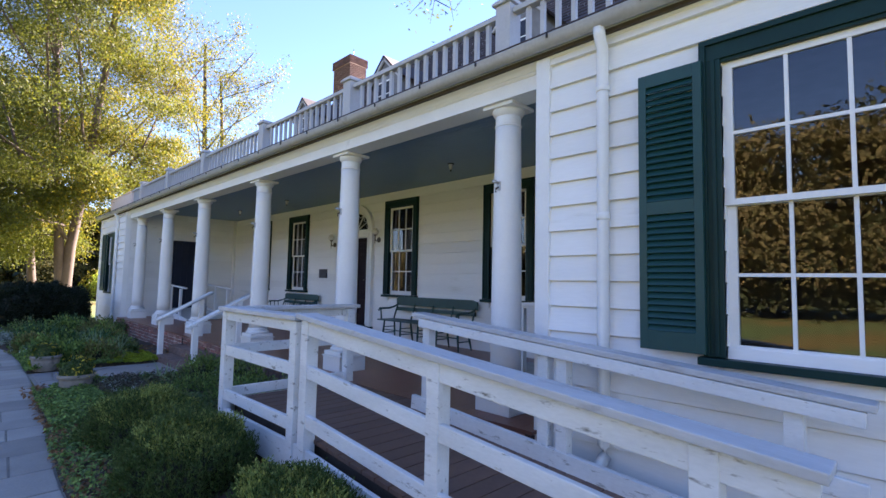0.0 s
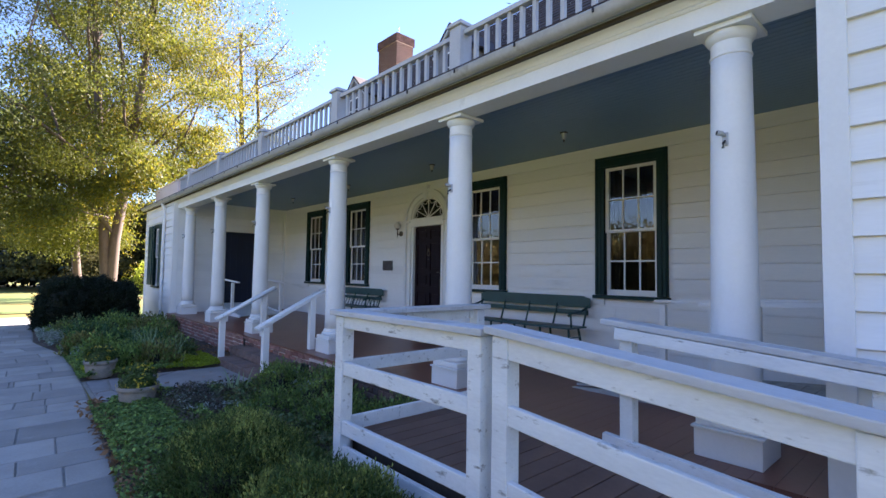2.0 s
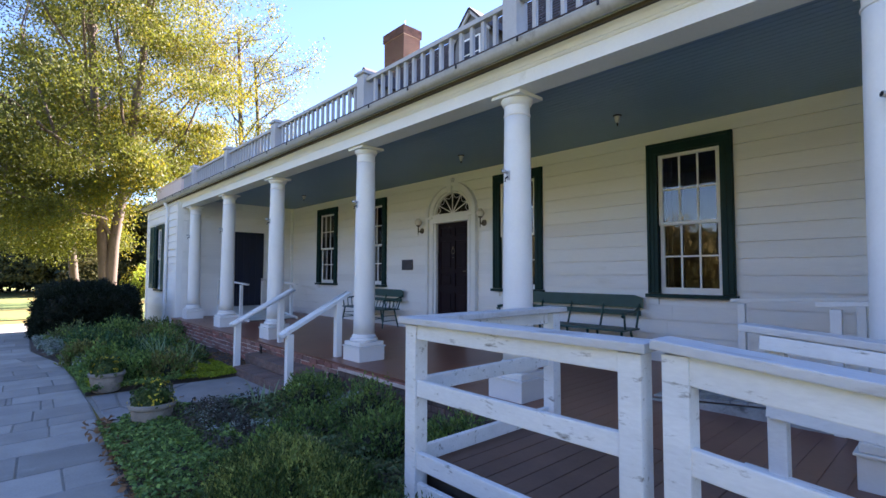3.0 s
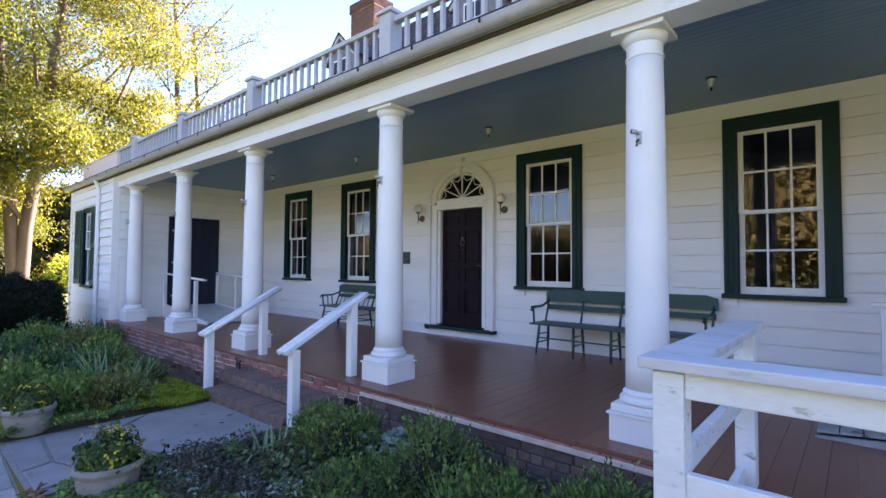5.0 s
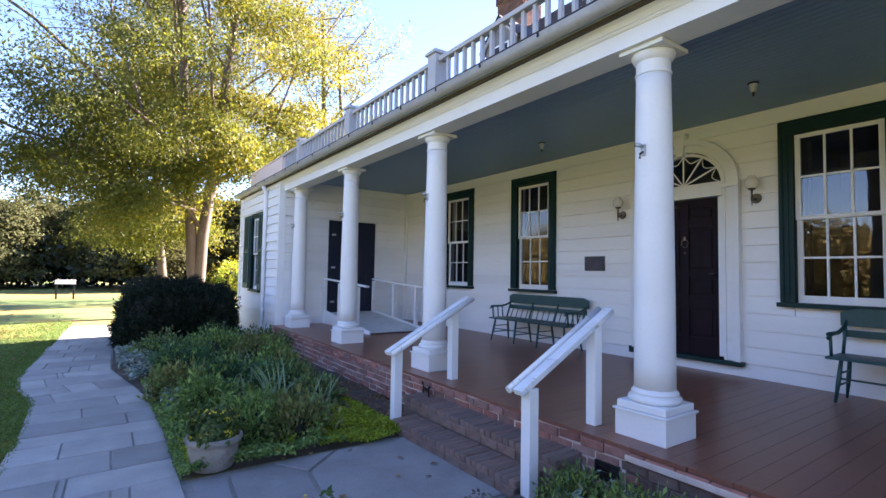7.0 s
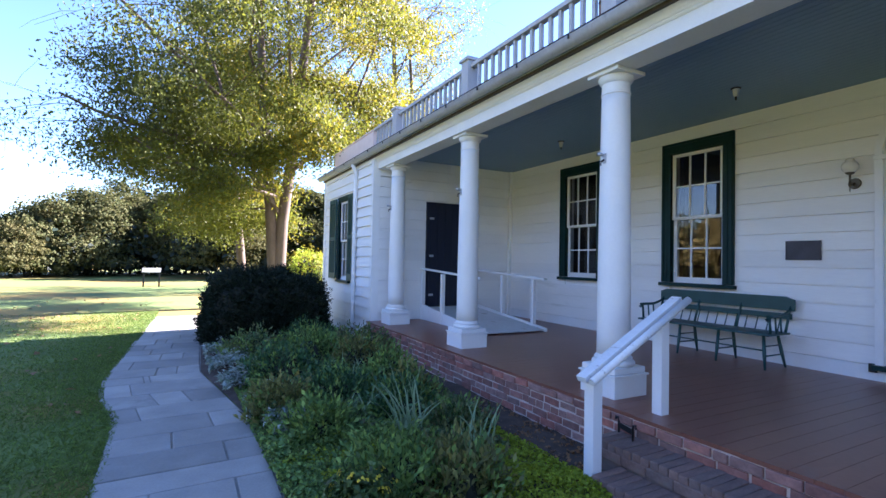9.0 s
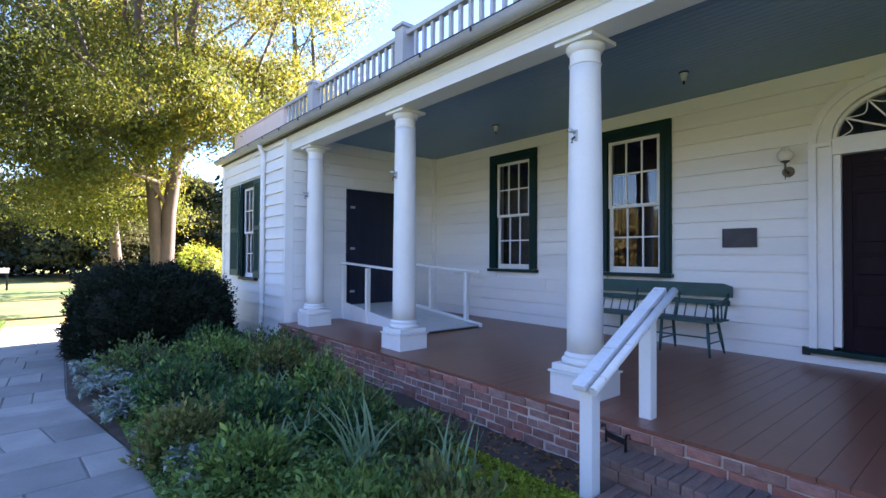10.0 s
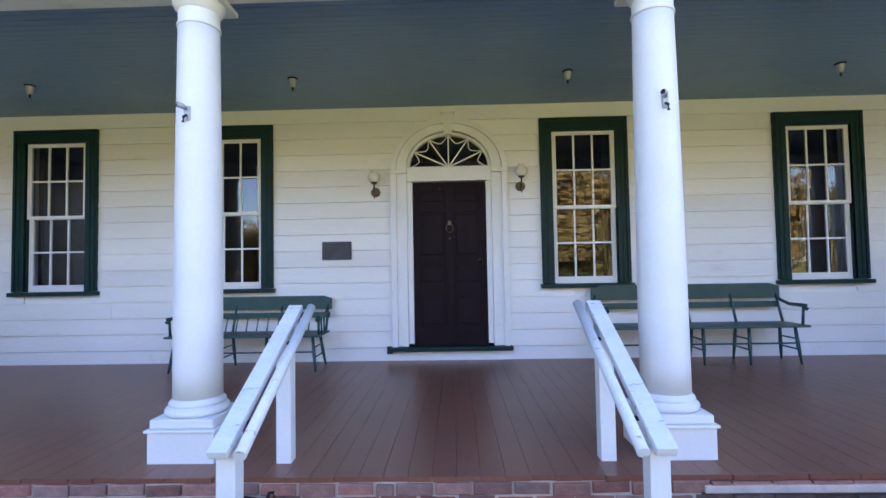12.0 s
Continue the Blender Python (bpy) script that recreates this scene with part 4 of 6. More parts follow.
for a, b in zip(stops, stops[1:]):
    a, b = a + 0.09, b - (0.09 if b < 17 else 0)
    bm = bmesh.new()
    box(bm, BX - 0.045, BX + 0.045, a, b, 4.40, 4.455, bevel=0.008)
    part("top_rail", bm, GREYBACKLIT, bal)
    part("bottom_rail", boxed(BX - 0.03, BX + 0.03, a, b, 3.880, 3.92, bevel=0.004), GREYBACKLIT, bal)
    k = round((b - a) / 0.165)
    for j in range(1, k):
        y = a + (b - a) * j / k
        if one is None:
            one = part("baluster", boxed(-0.021, 0.021, -0.021, 0.021, 3.92, 4.40), GREYBACKLIT, bal)
            one.matrix_basis = pose(BX, y, 0)
        else:
            again(one, pose(BX, y, 0), bal)
par = thing("parapet", None, "pale boarded parapet over the far wing, warm glow in its colour", "parapet", kind="structure")
# warm pinkish glow on the parapet put into its paint colour
PINKGLOW = material("pale_pink_paint", (0.80, 0.65, 0.59), 0.6, vary=0.06, bump=0.2)
part("parapet_panel", boxed(BX - 0.05, BX + 0.03, 17.8, 20.72, 3.836, 4.40, bevel=0.005), PINKGLOW, par)
part("parapet_cap", boxed(BX - 0.07, BX + 0.05, 17.8, 20.74, 4.402, 4.43, bevel=0.005), PINKGLOW, par)
part("parapet_panel", boxed(BX + 0.03, 9.0, 20.66, 20.72, 3.836, 4.40), PINKGLOW, par)

# ---- main roof with dormers and chimney ----
house = thing("house_roof", None, "steep dark shingled main roof with white dormers", "roof", kind="structure")
rv, rf = [], []
EX, EZ, RX, RZ, Y0R, Y1R = 6.75, 5.05, 11.1, 9.66, 2.2, 17.4
rows_n = 26
for k in range(rows_n):
    f0, f1 = k / rows_n, (k + 1) / rows_n
    rngr = random.Random(k)
    y = Y0R
    while y < Y1R:
        w = rngr.uniform(0.5, 0.9)
        y1 = min(y + w, Y1R)
        xa, za, xb, zb = EX + (RX - EX) * f0, EZ + (RZ - EZ) * f0, EX + (RX - EX) * f1, EZ + (RZ - EZ) * f1
        i = len(rv)
        rv += [(xa - 0.02, y, za + 0.02), (xa - 0.02, y1 - 0.01, za + 0.02), (xb, y1 - 0.01, zb), (xb, y, zb), (xa, y, za - 0.02), (xa, y1 - 0.01, za - 0.02)]
        rf += [(i, i + 3, i + 2, i + 1), (i, i + 1, i + 5, i + 4)]
        y = y1
from_arrays("shingles", rv, rf, SHINGLE, house)
tagged(house.children[0], kind="stuff")
bm = bmesh.new()
A = [bm.verts.new(p) for p in ((EX, Y0R, EZ - 0.06), (RX, Y0R, RZ - 0.06), (15.6, Y0R, EZ), (15.6, Y0R, 3.9), (EX, Y0R, 3.9))]
B = [bm.verts.new((v.co.x, Y1R, v.co.z)) for v in A]
bm.faces.new(A), bm.faces.new(B[::-1])
for k in range(5):
    bm.faces.new((A[k], B[k], B[(k + 1) % 5], A[(k + 1) % 5]))
bmesh.ops.recalc_face_normals(bm, faces=bm.faces)
part("attic_body", bm, PAINT, house)


SLATE = material("grey_slate_cheek", (0.17, 0.17, 0.18), 0.8, vary=0.25, scale=5, grain=40, bump=0.5)


def dormer(y):
    root = thing("dormer", pose(7.95, y, 0), "white dormer with a dark gable roof and a small window", "dormer", "roof dormers")
    part("dormer_body", slab(bmesh.new(), [(-0.55, 6.2), (0.55, 6.2), (0.55, 7.32), (0.0, 7.86), (-0.55, 7.32)], 0.0, 2.6), SLATE, root)
    for s in (-1, 1):
        bm = bmesh.new()
        beam(bm, (1.2, s * 0.70, 7.22), (1.2, 0, 7.94), 2.6, 0.05, up=(0, s * 0.72, 0.70))
        part("dormer_roof", bm, SHINGLE, root)
        bm = bmesh.new()
        beam(bm, (-0.06, s * 0.66, 7.22), (-0.06, 0, 7.875), 0.05, 0.09, up=(0, s * 0.72, 0.70))
        part("barge_board", bm, GREYBACKLIT, root)
    part("dormer_sash", boxed(-0.03, 0.0, -0.30, 0.30, 6.45, 7.25, bevel=0.01), PAINT, root)
    for a, b in ((-0.26, -0.015), (0.015, 0.26)):
        for c, d in ((6.5, 6.84), (6.87, 7.20)):
            part("pane", boxed(-0.036, -0.031, a, b, c, d), NAVY, root)


for yy in (5.86, 10.36, 14.85):
    dormer(yy)

chim = thing("chimney", pose(12.3, 18.75, 0), "tall red brick chimney with a corbelled top", "chimney")
bv, bf = [], []
cw, cd = 0.44, 0.68
zc = 4.0
row = 0
rngc = random.Random(9)
while zc < 11.95:
    grow = 0.05 if zc > 11.55 else 0.0
    for ax in range(4):
        half = (cd if ax % 2 == 0 else cw) + grow
        off = (cw if ax % 2 == 0 else cd) + grow
        u = -half + (0.0 if row % 2 else -0.11)
        while u < half and zc > 8.0:
            a, b = max(u, -half) + 0.005, min(u + 0.22, half) - 0.005
            if b - a > 0.03:
                i = len(bv)
                d = off + rngc.uniform(0, 0.006)
                for (uu, zz) in ((a, zc), (b, zc), (b, zc + 0.062), (a, zc + 0.062)):
                    for dd_ in (d - 0.03, d):
                        px, py = [(-dd_, uu), (uu, -dd_), (dd_, uu), (uu, dd_)][ax]
                        bv.append((px, py, zz))
                bf += [(i + 1, i + 3, i + 5, i + 7), (i, i + 1, i + 7, i + 6), (i + 2, i + 4, i + 5, i + 3), (i, i + 2, i + 3, i + 1), (i + 4, i + 6, i + 7, i + 5)]
            u += 0.22
    zc += 0.074
    row += 1
cb = from_arrays("chimney_bricks", bv, bf, CHIMBRICK, chim)
tagged(cb, kind="stuff")
part("chimney_core", boxed(-cw + 0.006, cw - 0.006, -cd + 0.006, cd - 0.006, 0.0, 11.97), MORTAR, chim)
bm = bmesh.new()
tube(bm, [(0.3, 0.2, 11.9), (0.3, 0.2, 12.8)], 0.012, 6)
part("lightning_rod", bm, IRON, chim)


# ---- steps and handrails before the door ----
def handrail(y, side):
    root = thing("handrail", pose(0, y, 0), "white painted wooden stair handrail with peeling paint", "handrail", "stair handrails")
    part("post", boxed(2.815, 2.905, -0.045, 0.045, GROUND, 0.87, bevel=0.006), PAINT, root)
    part("post", boxed(3.545, 3.635, -0.045, 0.045, DECKZ, 1.29, bevel=0.006), PAINT, root)
    bm = bmesh.new()
    beam(bm, (2.74, 0, 0.846), (3.79, 0, 1.40), 0.09, 0.045, 0.006)
    part("rail_board", bm, WORN, root)
    bm = bmesh.new()
    tube(bm, [(2.74, side * 0.10, 0.845), (3.79, side * 0.10, 1.40)], 0.028, 14)
    part("grab_rail", bm, WORN, root)
    for x in (2.95, 3.5):
        bm = bmesh.new()
        z = 0.80 + (x - 2.72) * 0.528
        tube(bm, [(x, side * 0.04, z), (x, side * 0.10, z + 0.02)], 0.010, 8)
        part("rail_bracket", bm, IRON, root)


handrail(10.73, -1)
handrail(8.80, 1)

# ---- front ramp with its railings ----
RX0, RX1 = 1.96, 3.12
SL = 0.080
LAND_Y0, LAND_Y1, RAMP_END = 3.43, 5.02, -2.6


def deck_z(y):
    return DECKZ - 0.005 - max(0.0, LAND_Y0 - y) * SL


ramp = thing("ramp", None, "brown painted plank ramp with white side boards up to the porch", "ramp")
nb = 11
wide = (LAND_Y1 - LAND_Y0) / nb
for k in range(nb):
    a = LAND_Y0 + wide * k
    part("deck_board", boxed(RX0, RX1 + 0.24, a + 0.004, a + wide - 0.004, DECKZ - 0.035, DECKZ - 0.004, bevel=0.004), DECK, ramp)
plank = None
y = LAND_Y0
while y - wide > RAMP_END:
    at = pose((RX0 + RX1 + 0.02) / 2, y - wide / 2, deck_z(y - wide / 2) - 0.016, math.degrees(math.atan(SL)))
    if plank is None:
        half_w = (RX1 + 0.02 - RX0) / 2
        plank = part("deck_board", boxed(-half_w, half_w, -wide / 2 + 0.004, wide / 2 - 0.004, -0.015, 0.015, bevel=0.004), DECK, ramp)
        plank.matrix_basis = at
    else:
        again(plank, at, ramp)
    y -= wide
for x in (RX0 + 0.1, (RX0 + RX1) / 2, RX1 - 0.1):
    bm = bmesh.new()
    beam(bm, (x, LAND_Y0, DECKZ - 0.11), (x, RAMP_END, deck_z(RAMP_END) - 0.105), 0.05, 0.14)
    part("joist", bm, BARKDARK, ramp)
    part("joist", boxed(x - 0.025, x + 0.025, LAND_Y0 + 0.01, LAND_Y1 - 0.01, DECKZ - 0.18, DECKZ - 0.037), BARKDARK, ramp)
bm = bmesh.new()
beam(bm, (RX0 - 0.055, LAND_Y1, DECKZ - 0.19), (RX0 - 0.055, LAND_Y0, DECKZ - 0.19), 0.035, 0.24, 0.004)
part("side_board", bm, WORN, ramp)
bm = bmesh.new()
beam(bm, (RX0 - 0.055, LAND_Y0, DECKZ - 0.19), (RX0 - 0.055, RAMP_END, deck_z(RAMP_END) - 0.19), 0.035, 0.24, 0.004)
part("side_board", bm, WORN, ramp)
part("side_board", boxed(RX0 - 0.04, EDGE - 0.02, LAND_Y1 + 0.003, LAND_Y1 + 0.035, DECKZ - 0.25, DECKZ - 0.01, bevel=0.004), WORN, ramp)
bm = bmesh.new()
beam(bm, (RX1 + 0.027, LAND_Y0 + 0.1, DECKZ + 0.06), (RX1 + 0.027, RAMP_END, deck_z(RAMP_END) + 0.06), 0.05, 0.13, 0.004)
part("kerb_board", bm, WORN, ramp)


def railing(name, posts, runs, label):
    """posts: (x, y, top, foot); runs: (p, q, width, height, material, name)."""
    root = thing(name, None, label, "railing", "ramp railings")
    for x, y, top, foot, w in posts:
        part("post", boxed(x - w / 2, x + w / 2, y - w / 2, y + w / 2, foot, top, bevel=0.006), WORN, root)
    for p, q, w, h, mat, nm in runs:
        bm = bmesh.new()
        beam(bm, p, q, w, h, 0.007)
        part(nm, bm, mat, root)


OX = 1.92
TOP = 1.415
e = 0.20
zt = lambda y: 1.412 - (3.2 - y) * 0.089
zi = lambda y: 1.40 - (3.46 - y) * 0.076
railing("railing",
        [(OX, 4.97, TOP - 0.05, GROUND, 0.10), (OX, 3.56, TOP - 0.05, GROUND, 0.10), (3.36, 4.97, TOP - 0.05, DECKZ, 0.10)],
        [((OX, 5.06, TOP - 0.022), (OX, 3.48, TOP - 0.022), 0.17, 0.04, CAPWOOD, "rail_cap"),
         ((OX - 0.02, 4.92, TOP - 0.09), (OX - 0.02, 3.61, TOP - 0.09), 0.04, 0.09, WORN, "top_rail"),
         ((OX - 0.02, 4.92, 0.985), (OX - 0.02, 3.61, 0.985), 0.04, 0.10, WORN, "mid_rail"),
         ((OX - 0.02, 4.92, 0.555), (OX - 0.02, 3.61, 0.555), 0.04, 0.10, WORN, "bottom_rail"),
         ((2.01, 4.97, TOP - 0.022), (3.46, 4.97, TOP - 0.022), 0.17, 0.04, CAPWOOD, "rail_cap"),
         ((1.97, 4.99, TOP - 0.09), (3.31, 4.99, TOP - 0.09), 0.04, 0.09, WORN, "top_rail"),
         ((1.97, 4.99, 0.985), (3.31, 4.99, 0.985), 0.04, 0.10, WORN, "mid_rail"),
         ((1.97, 4.99, 0.555), (3.31, 4.99, 0.555), 0.04, 0.10, WORN, "bottom_rail")],
        "white railing round the ramp landing, paint worn and grey")
railing("railing",
        [(OX, 3.38, zt(3.38) - 0.05, GROUND, 0.10), (OX, 1.95, zt(1.95) - 0.05, GROUND, 0.10), (OX, 0.56, zt(0.56) - 0.05, GROUND, 0.10)],
        [((OX, 3.46, zt(3.46) - 0.02), (OX, e, zt(e) - 0.02), 0.17, 0.04, CAPWOOD, "rail_cap"),
         ((OX - 0.02, 3.38, zt(3.38) - 0.10), (OX - 0.02, e + 0.03, zt(e) - 0.10), 0.04, 0.11, WORN, "top_rail"),
         ((OX - 0.02, 3.38, zt(3.38) - 0.43), (OX - 0.02, 0.51, zt(0.51) - 0.43), 0.04, 0.10, WORN, "mid_rail"),
         ((OX - 0.02, 3.38, zt(3.38) - 0.80), (OX - 0.02, 0.51, zt(0.51) - 0.80), 0.04, 0.10, WORN, "bottom_rail")],
        "white sloping ramp railing with a worn flat cap")
IX = 3.18
railing("railing",
        [(IX, 3.36, zi(3.36) - 0.05, 0.3, 0.09), (IX, 2.06, zi(2.06) - 0.05, GROUND, 0.09), (IX, 1.90, zi(1.90) - 0.05, GROUND, 0.09), (IX, 0.50, zi(0.5) - 0.05, GROUND, 0.09)],
        [((IX - 0.01, 3.52, zi(3.52) - 0.02), (IX - 0.01, 0.16, zi(0.16) - 0.02), 0.17, 0.04, CAPWOOD, "rail_cap"),
         ((IX - 0.07, 3.42, zi(3.42) - 0.085), (IX - 0.07, 0.2, zi(0.2) - 0.085), 0.04, 0.08, WORN, "top_rail"),
         ((IX - 0.06, 3.40, zi(3.4) - 0.44), (IX - 0.06, 0.2, zi(0.2) - 0.44), 0.04, 0.10, WORN, "mid_rail")],
        "white sloping wall-side ramp railing with chipped paint")


# ---- path, landing, bed ----
LEFT = ((-3, -0.75), (8, -0.58), (10.7, -0.33), (12.7, -0.29), (13.9, -0.34), (14.8, -0.58), (15.7, -0.65), (20.2, -0.48), (23, -0.40))
RIGHT = ((-3, 0.60), (4.9, 0.62), (6.7, 0.72), (8.7, 0.80), (10.2, 0.85), (12, 0.86), (13.5, 0.82), (15.7, 0.47), (20.5, 0.60), (23, 0.66))


def edge(line, y):
    return float(np.interp(y, [p[0] for p in line], [p[1] for p in line]))


path = thing("path", None, "curving blue-grey flagstone path with sandy joints", "path", kind="structure")
bm = bmesh.new()
prev = None
for k in range(53):
    y = -3 + k * 0.5
    pair = [bm.verts.new((edge(LEFT, y) - 0.01, y, GROUND + 0.006)), bm.verts.new((edge(RIGHT, y) + 0.01, y, GROUND + 0.006))]
    if prev:
        bm.faces.new((prev[0], prev[1], pair[1], pair[0]))
    prev = pair
part("joint_bed", bm, JOINT, path)


def flag(parent, ring, z, mat=STONE):
    """A stone slab of any outline, its upper edge worn in."""
    c = sum((Vector(p) for p in ring), Vector((0, 0))) / len(ring)
    bm = bmesh.new()
    low = [bm.verts.new((p[0], p[1], GROUND - 0.02)) for p in ring]
    mid = [bm.verts.new((p[0], p[1], z - 0.006)) for p in ring]
    top = []
    for p in ring:
        d = (c - Vector(p)).normalized() * 0.010
        top.append(bm.verts.new((p[0] + d.x, p[1] + d.y, z)))
    m = len(ring)
    for a, b in ((low, mid), (mid, top)):
        for k in range(m):
            bm.faces.new((a[k], a[(k + 1) % m], b[(k + 1) % m], b[k]))
    bm.faces.new(top)
    bmesh.ops.recalc_face_normals(bm, faces=bm.faces)
    return part("flagstone", bm, mat, parent)


rng = random.Random(21)
y = -2.9
last = []
while y < 22.6:
    h = rng.uniform(0.34, 0.60)
    n = rng.choice((2, 2, 3)) if h > 0.4 else rng.choice((1, 2, 2, 3))
    for attempt in range(6):
        cuts = sorted(rng.uniform(0.2, 0.8) for _ in range(n - 1))
        if all(abs(a - b) > 0.12 for a in cuts for b in last) and all(b - a > 0.22 for a, b in zip(cuts, cuts[1:])):
            break
    last = cuts
    fr = [0.0, *cuts, 1.0]
    skew = 0.06
    for a, b in zip(fr, fr[1:]):
        pts = []
        for f, yy in ((a, y), (b, y), (b, y + h), (a, y + h)):
            x0, x1 = edge(LEFT, yy), edge(RIGHT, yy)
            pts.append((x0 + (x1 - x0) * f, yy + skew * (f - 0.5)))
        g = 0.007
        pts = [(pts[0][0] + g, pts[0][1] + g), (pts[1][0] - g, pts[1][1] + g), (pts[2][0] - g, pts[2][1] - g), (pts[3][0] + g, pts[3][1] - g)]
        if a == 0.0:
            j = rng.uniform(-0.02, 0.05)
            pts[0], pts[3] = (pts[0][0] + j, pts[0][1]), (pts[3][0] + j, pts[3][1])
        flag(path, pts, GROUND + 0.018 + rng.uniform(-0.003, 0.004))
    y += h

landing = thing("landing", None, "irregular blue-grey stone slabs before the brick step", "paving", kind="structure")
part("joint_bed", boxed(0.86, 2.84, 8.95, 10.52, GROUND - 0.1, GROUND + 0.004), JOINT, landing)
for ring in (((1.80, 9.02), (2.82, 8.99), (2.82, 10.44), (2.10, 10.46), (1.74, 10.12), (1.66, 9.55)),
             ((1.32, 9.05), (1.77, 9.02), (1.63, 9.55), (1.70, 10.12), (1.50, 10.42), (1.18, 10.40), (1.12, 9.6)),
             ((0.90, 9.05), (1.29, 9.06), (1.09, 9.58), (0.90, 9.52)),
             ((0.90, 9.56), (1.09, 9.62), (1.15, 10.40), (0.91, 10.42)),
             ((1.73, 10.16), (2.06, 10.46), (1.54, 10.45))):
    flag(landing, ring, GROUND + 0.022, SLAB)


def bump_sheet(name, x_of, y0, y1, step, mat, label):
    """The bed: uneven soil from the path to the porch."""
    verts, faces = [], []
    nx = 22
    ny = int((y1 - y0) / step)
    for j in range(ny + 1):
        y = y0 + j * step
        a, b = x_of(y)
        for i in range(nx + 1):
            x = a + (b - a) * i / nx
            z = GROUND + 0.012 + 0.05 * noise.noise((x * 2.2, y * 2.2, 0)) ** 2 + 0.022 * noise.noise((x * 9, y * 9, 3)) + 0.04 * min(1, i / 5) * min(1, (nx - i) / 3 + 0.3)
            if 8.93 < y < 10.54 and x < 2.9:
                z = GROUND - 0.03
            verts.append((x, y, z))
    for j in range(ny):
        for i in range(nx):
            k = j * (nx + 1) + i
            faces.append((k, k + 1, k + nx + 2, k + nx + 1))
    ob = from_arrays(name, verts, faces, mat, None, True)
    return tagged(ob, label, "soil", kind="structure")


bump_sheet("garden_bed", lambda y: (edge(RIGHT, y) + 0.01, EDGE + 0.04), -2.8, 20.9, 0.11, SOIL, "dark mulched garden bed along the porch")


# ---- foliage helpers ----
def leaves(name, pts, normals, size, mat, parent, seed, aspect=0.5, spread=0.9, fold=0.15, along=None):
    """One mesh of small leaves at pts, facing about their normals."""
    r = np.random.RandomState(seed)
    n = len(pts)
    nrm = normals + r.normal(0, spread, (n, 3))
    nrm /= np.linalg.norm(nrm, axis=1)[:, None] + 1e-9
    ax = np.cross(nrm, r.normal(0, 1, (n, 3))) if along is None else along + r.normal(0, 0.35, (n, 3))
    if along is not None:
        nrm = np.cross(ax, r.normal(0, 1, (n, 3)))
        nrm /= np.linalg.norm(nrm, axis=1)[:, None] + 1e-9
    ax /= np.linalg.norm(ax, axis=1)[:, None] + 1e-9
    side = np.cross(nrm, ax)
    s = (size * r.uniform(0.6, 1.35, n))[:, None]
    a, b = pts - ax * s * 0.5, pts + ax * s * 0.5
    c = pts + side * s * aspect * 0.5 + nrm * s * fold
    d = pts - side * s * aspect * 0.5 + nrm * s * fold
    v = np.stack([a, d, b, c], 1).reshape(-1, 3)
    me = bpy.data.meshes.new(name)
    me.vertices.add(n * 4)
    me.vertices.foreach_set("co", v.ravel())
    me.loops.add(n * 4)
    me.loops.foreach_set("vertex_index", np.arange(n * 4))
    me.polygons.add(n)
    me.polygons.foreach_set("loop_start", np.arange(n) * 4)
    me.polygons.foreach_set("loop_total", np.full(n, 4))
    me.update()
    me.materials.append(mat)
    ob = new(name, me)
    ob.parent = parent
    return ob


def shell(n, rx, ry, h, seed, rough=0.18, depth=0.12, box_like=0.0):
    """Points and normals on a rough dome of half axes rx, ry and height h."""
    r = np.random.RandomState(seed)
    u = r.normal(0, 1, (n, 3))
    u[:, 2] = np.abs(u[:, 2]) * 0.9
    u /= np.linalg.norm(u, axis=1)[:, None]
    if box_like:
        k = np.abs(u).max(1)[:, None]
        u2 = u / k
        u = u * (1 - box_like) + u2 * box_like
    lump = np.array([1 + rough * noise.noise((p[0] * 2.1 + seed, p[1] * 2.1, p[2] * 2.1)) + rough * 0.6 * noise.noise((p[0] * 6 + seed, p[1] * 6, p[2] * 6)) for p in u])
    k = (lump - depth * r.uniform(0, 1, n) ** 1.5)[:, None]
    p = u * k * np.array([rx, ry, h])
    nn = u / np.array([rx, ry, h])
    nn /= np.linalg.norm(nn, axis=1)[:, None]
    return p, nn


def core(name, rx, ry, h, mat, parent, seed, rough=0.18, shrink=0.74, box_like=0.0):
    bm = bmesh.new()
    bmesh.ops.create_icosphere(bm, subdivisions=3, radius=1)
    for v in bm.verts:
        u = v.co.copy()
        u.z = max(u.z, -0.05)
        if box_like:
            q = u / max(abs(u.x), abs(u.y), abs(u.z), 0.01)
            u = u * (1 - box_like) + q * box_like
        k = shrink * (1 + rough * noise.noise((u.x * 2.1 + seed, u.y * 2.1, u.z * 2.1)))
        v.co = (u.x * k * rx, u.y * k * ry, u.z * k * h)
    return part(name, bm, mat, parent)


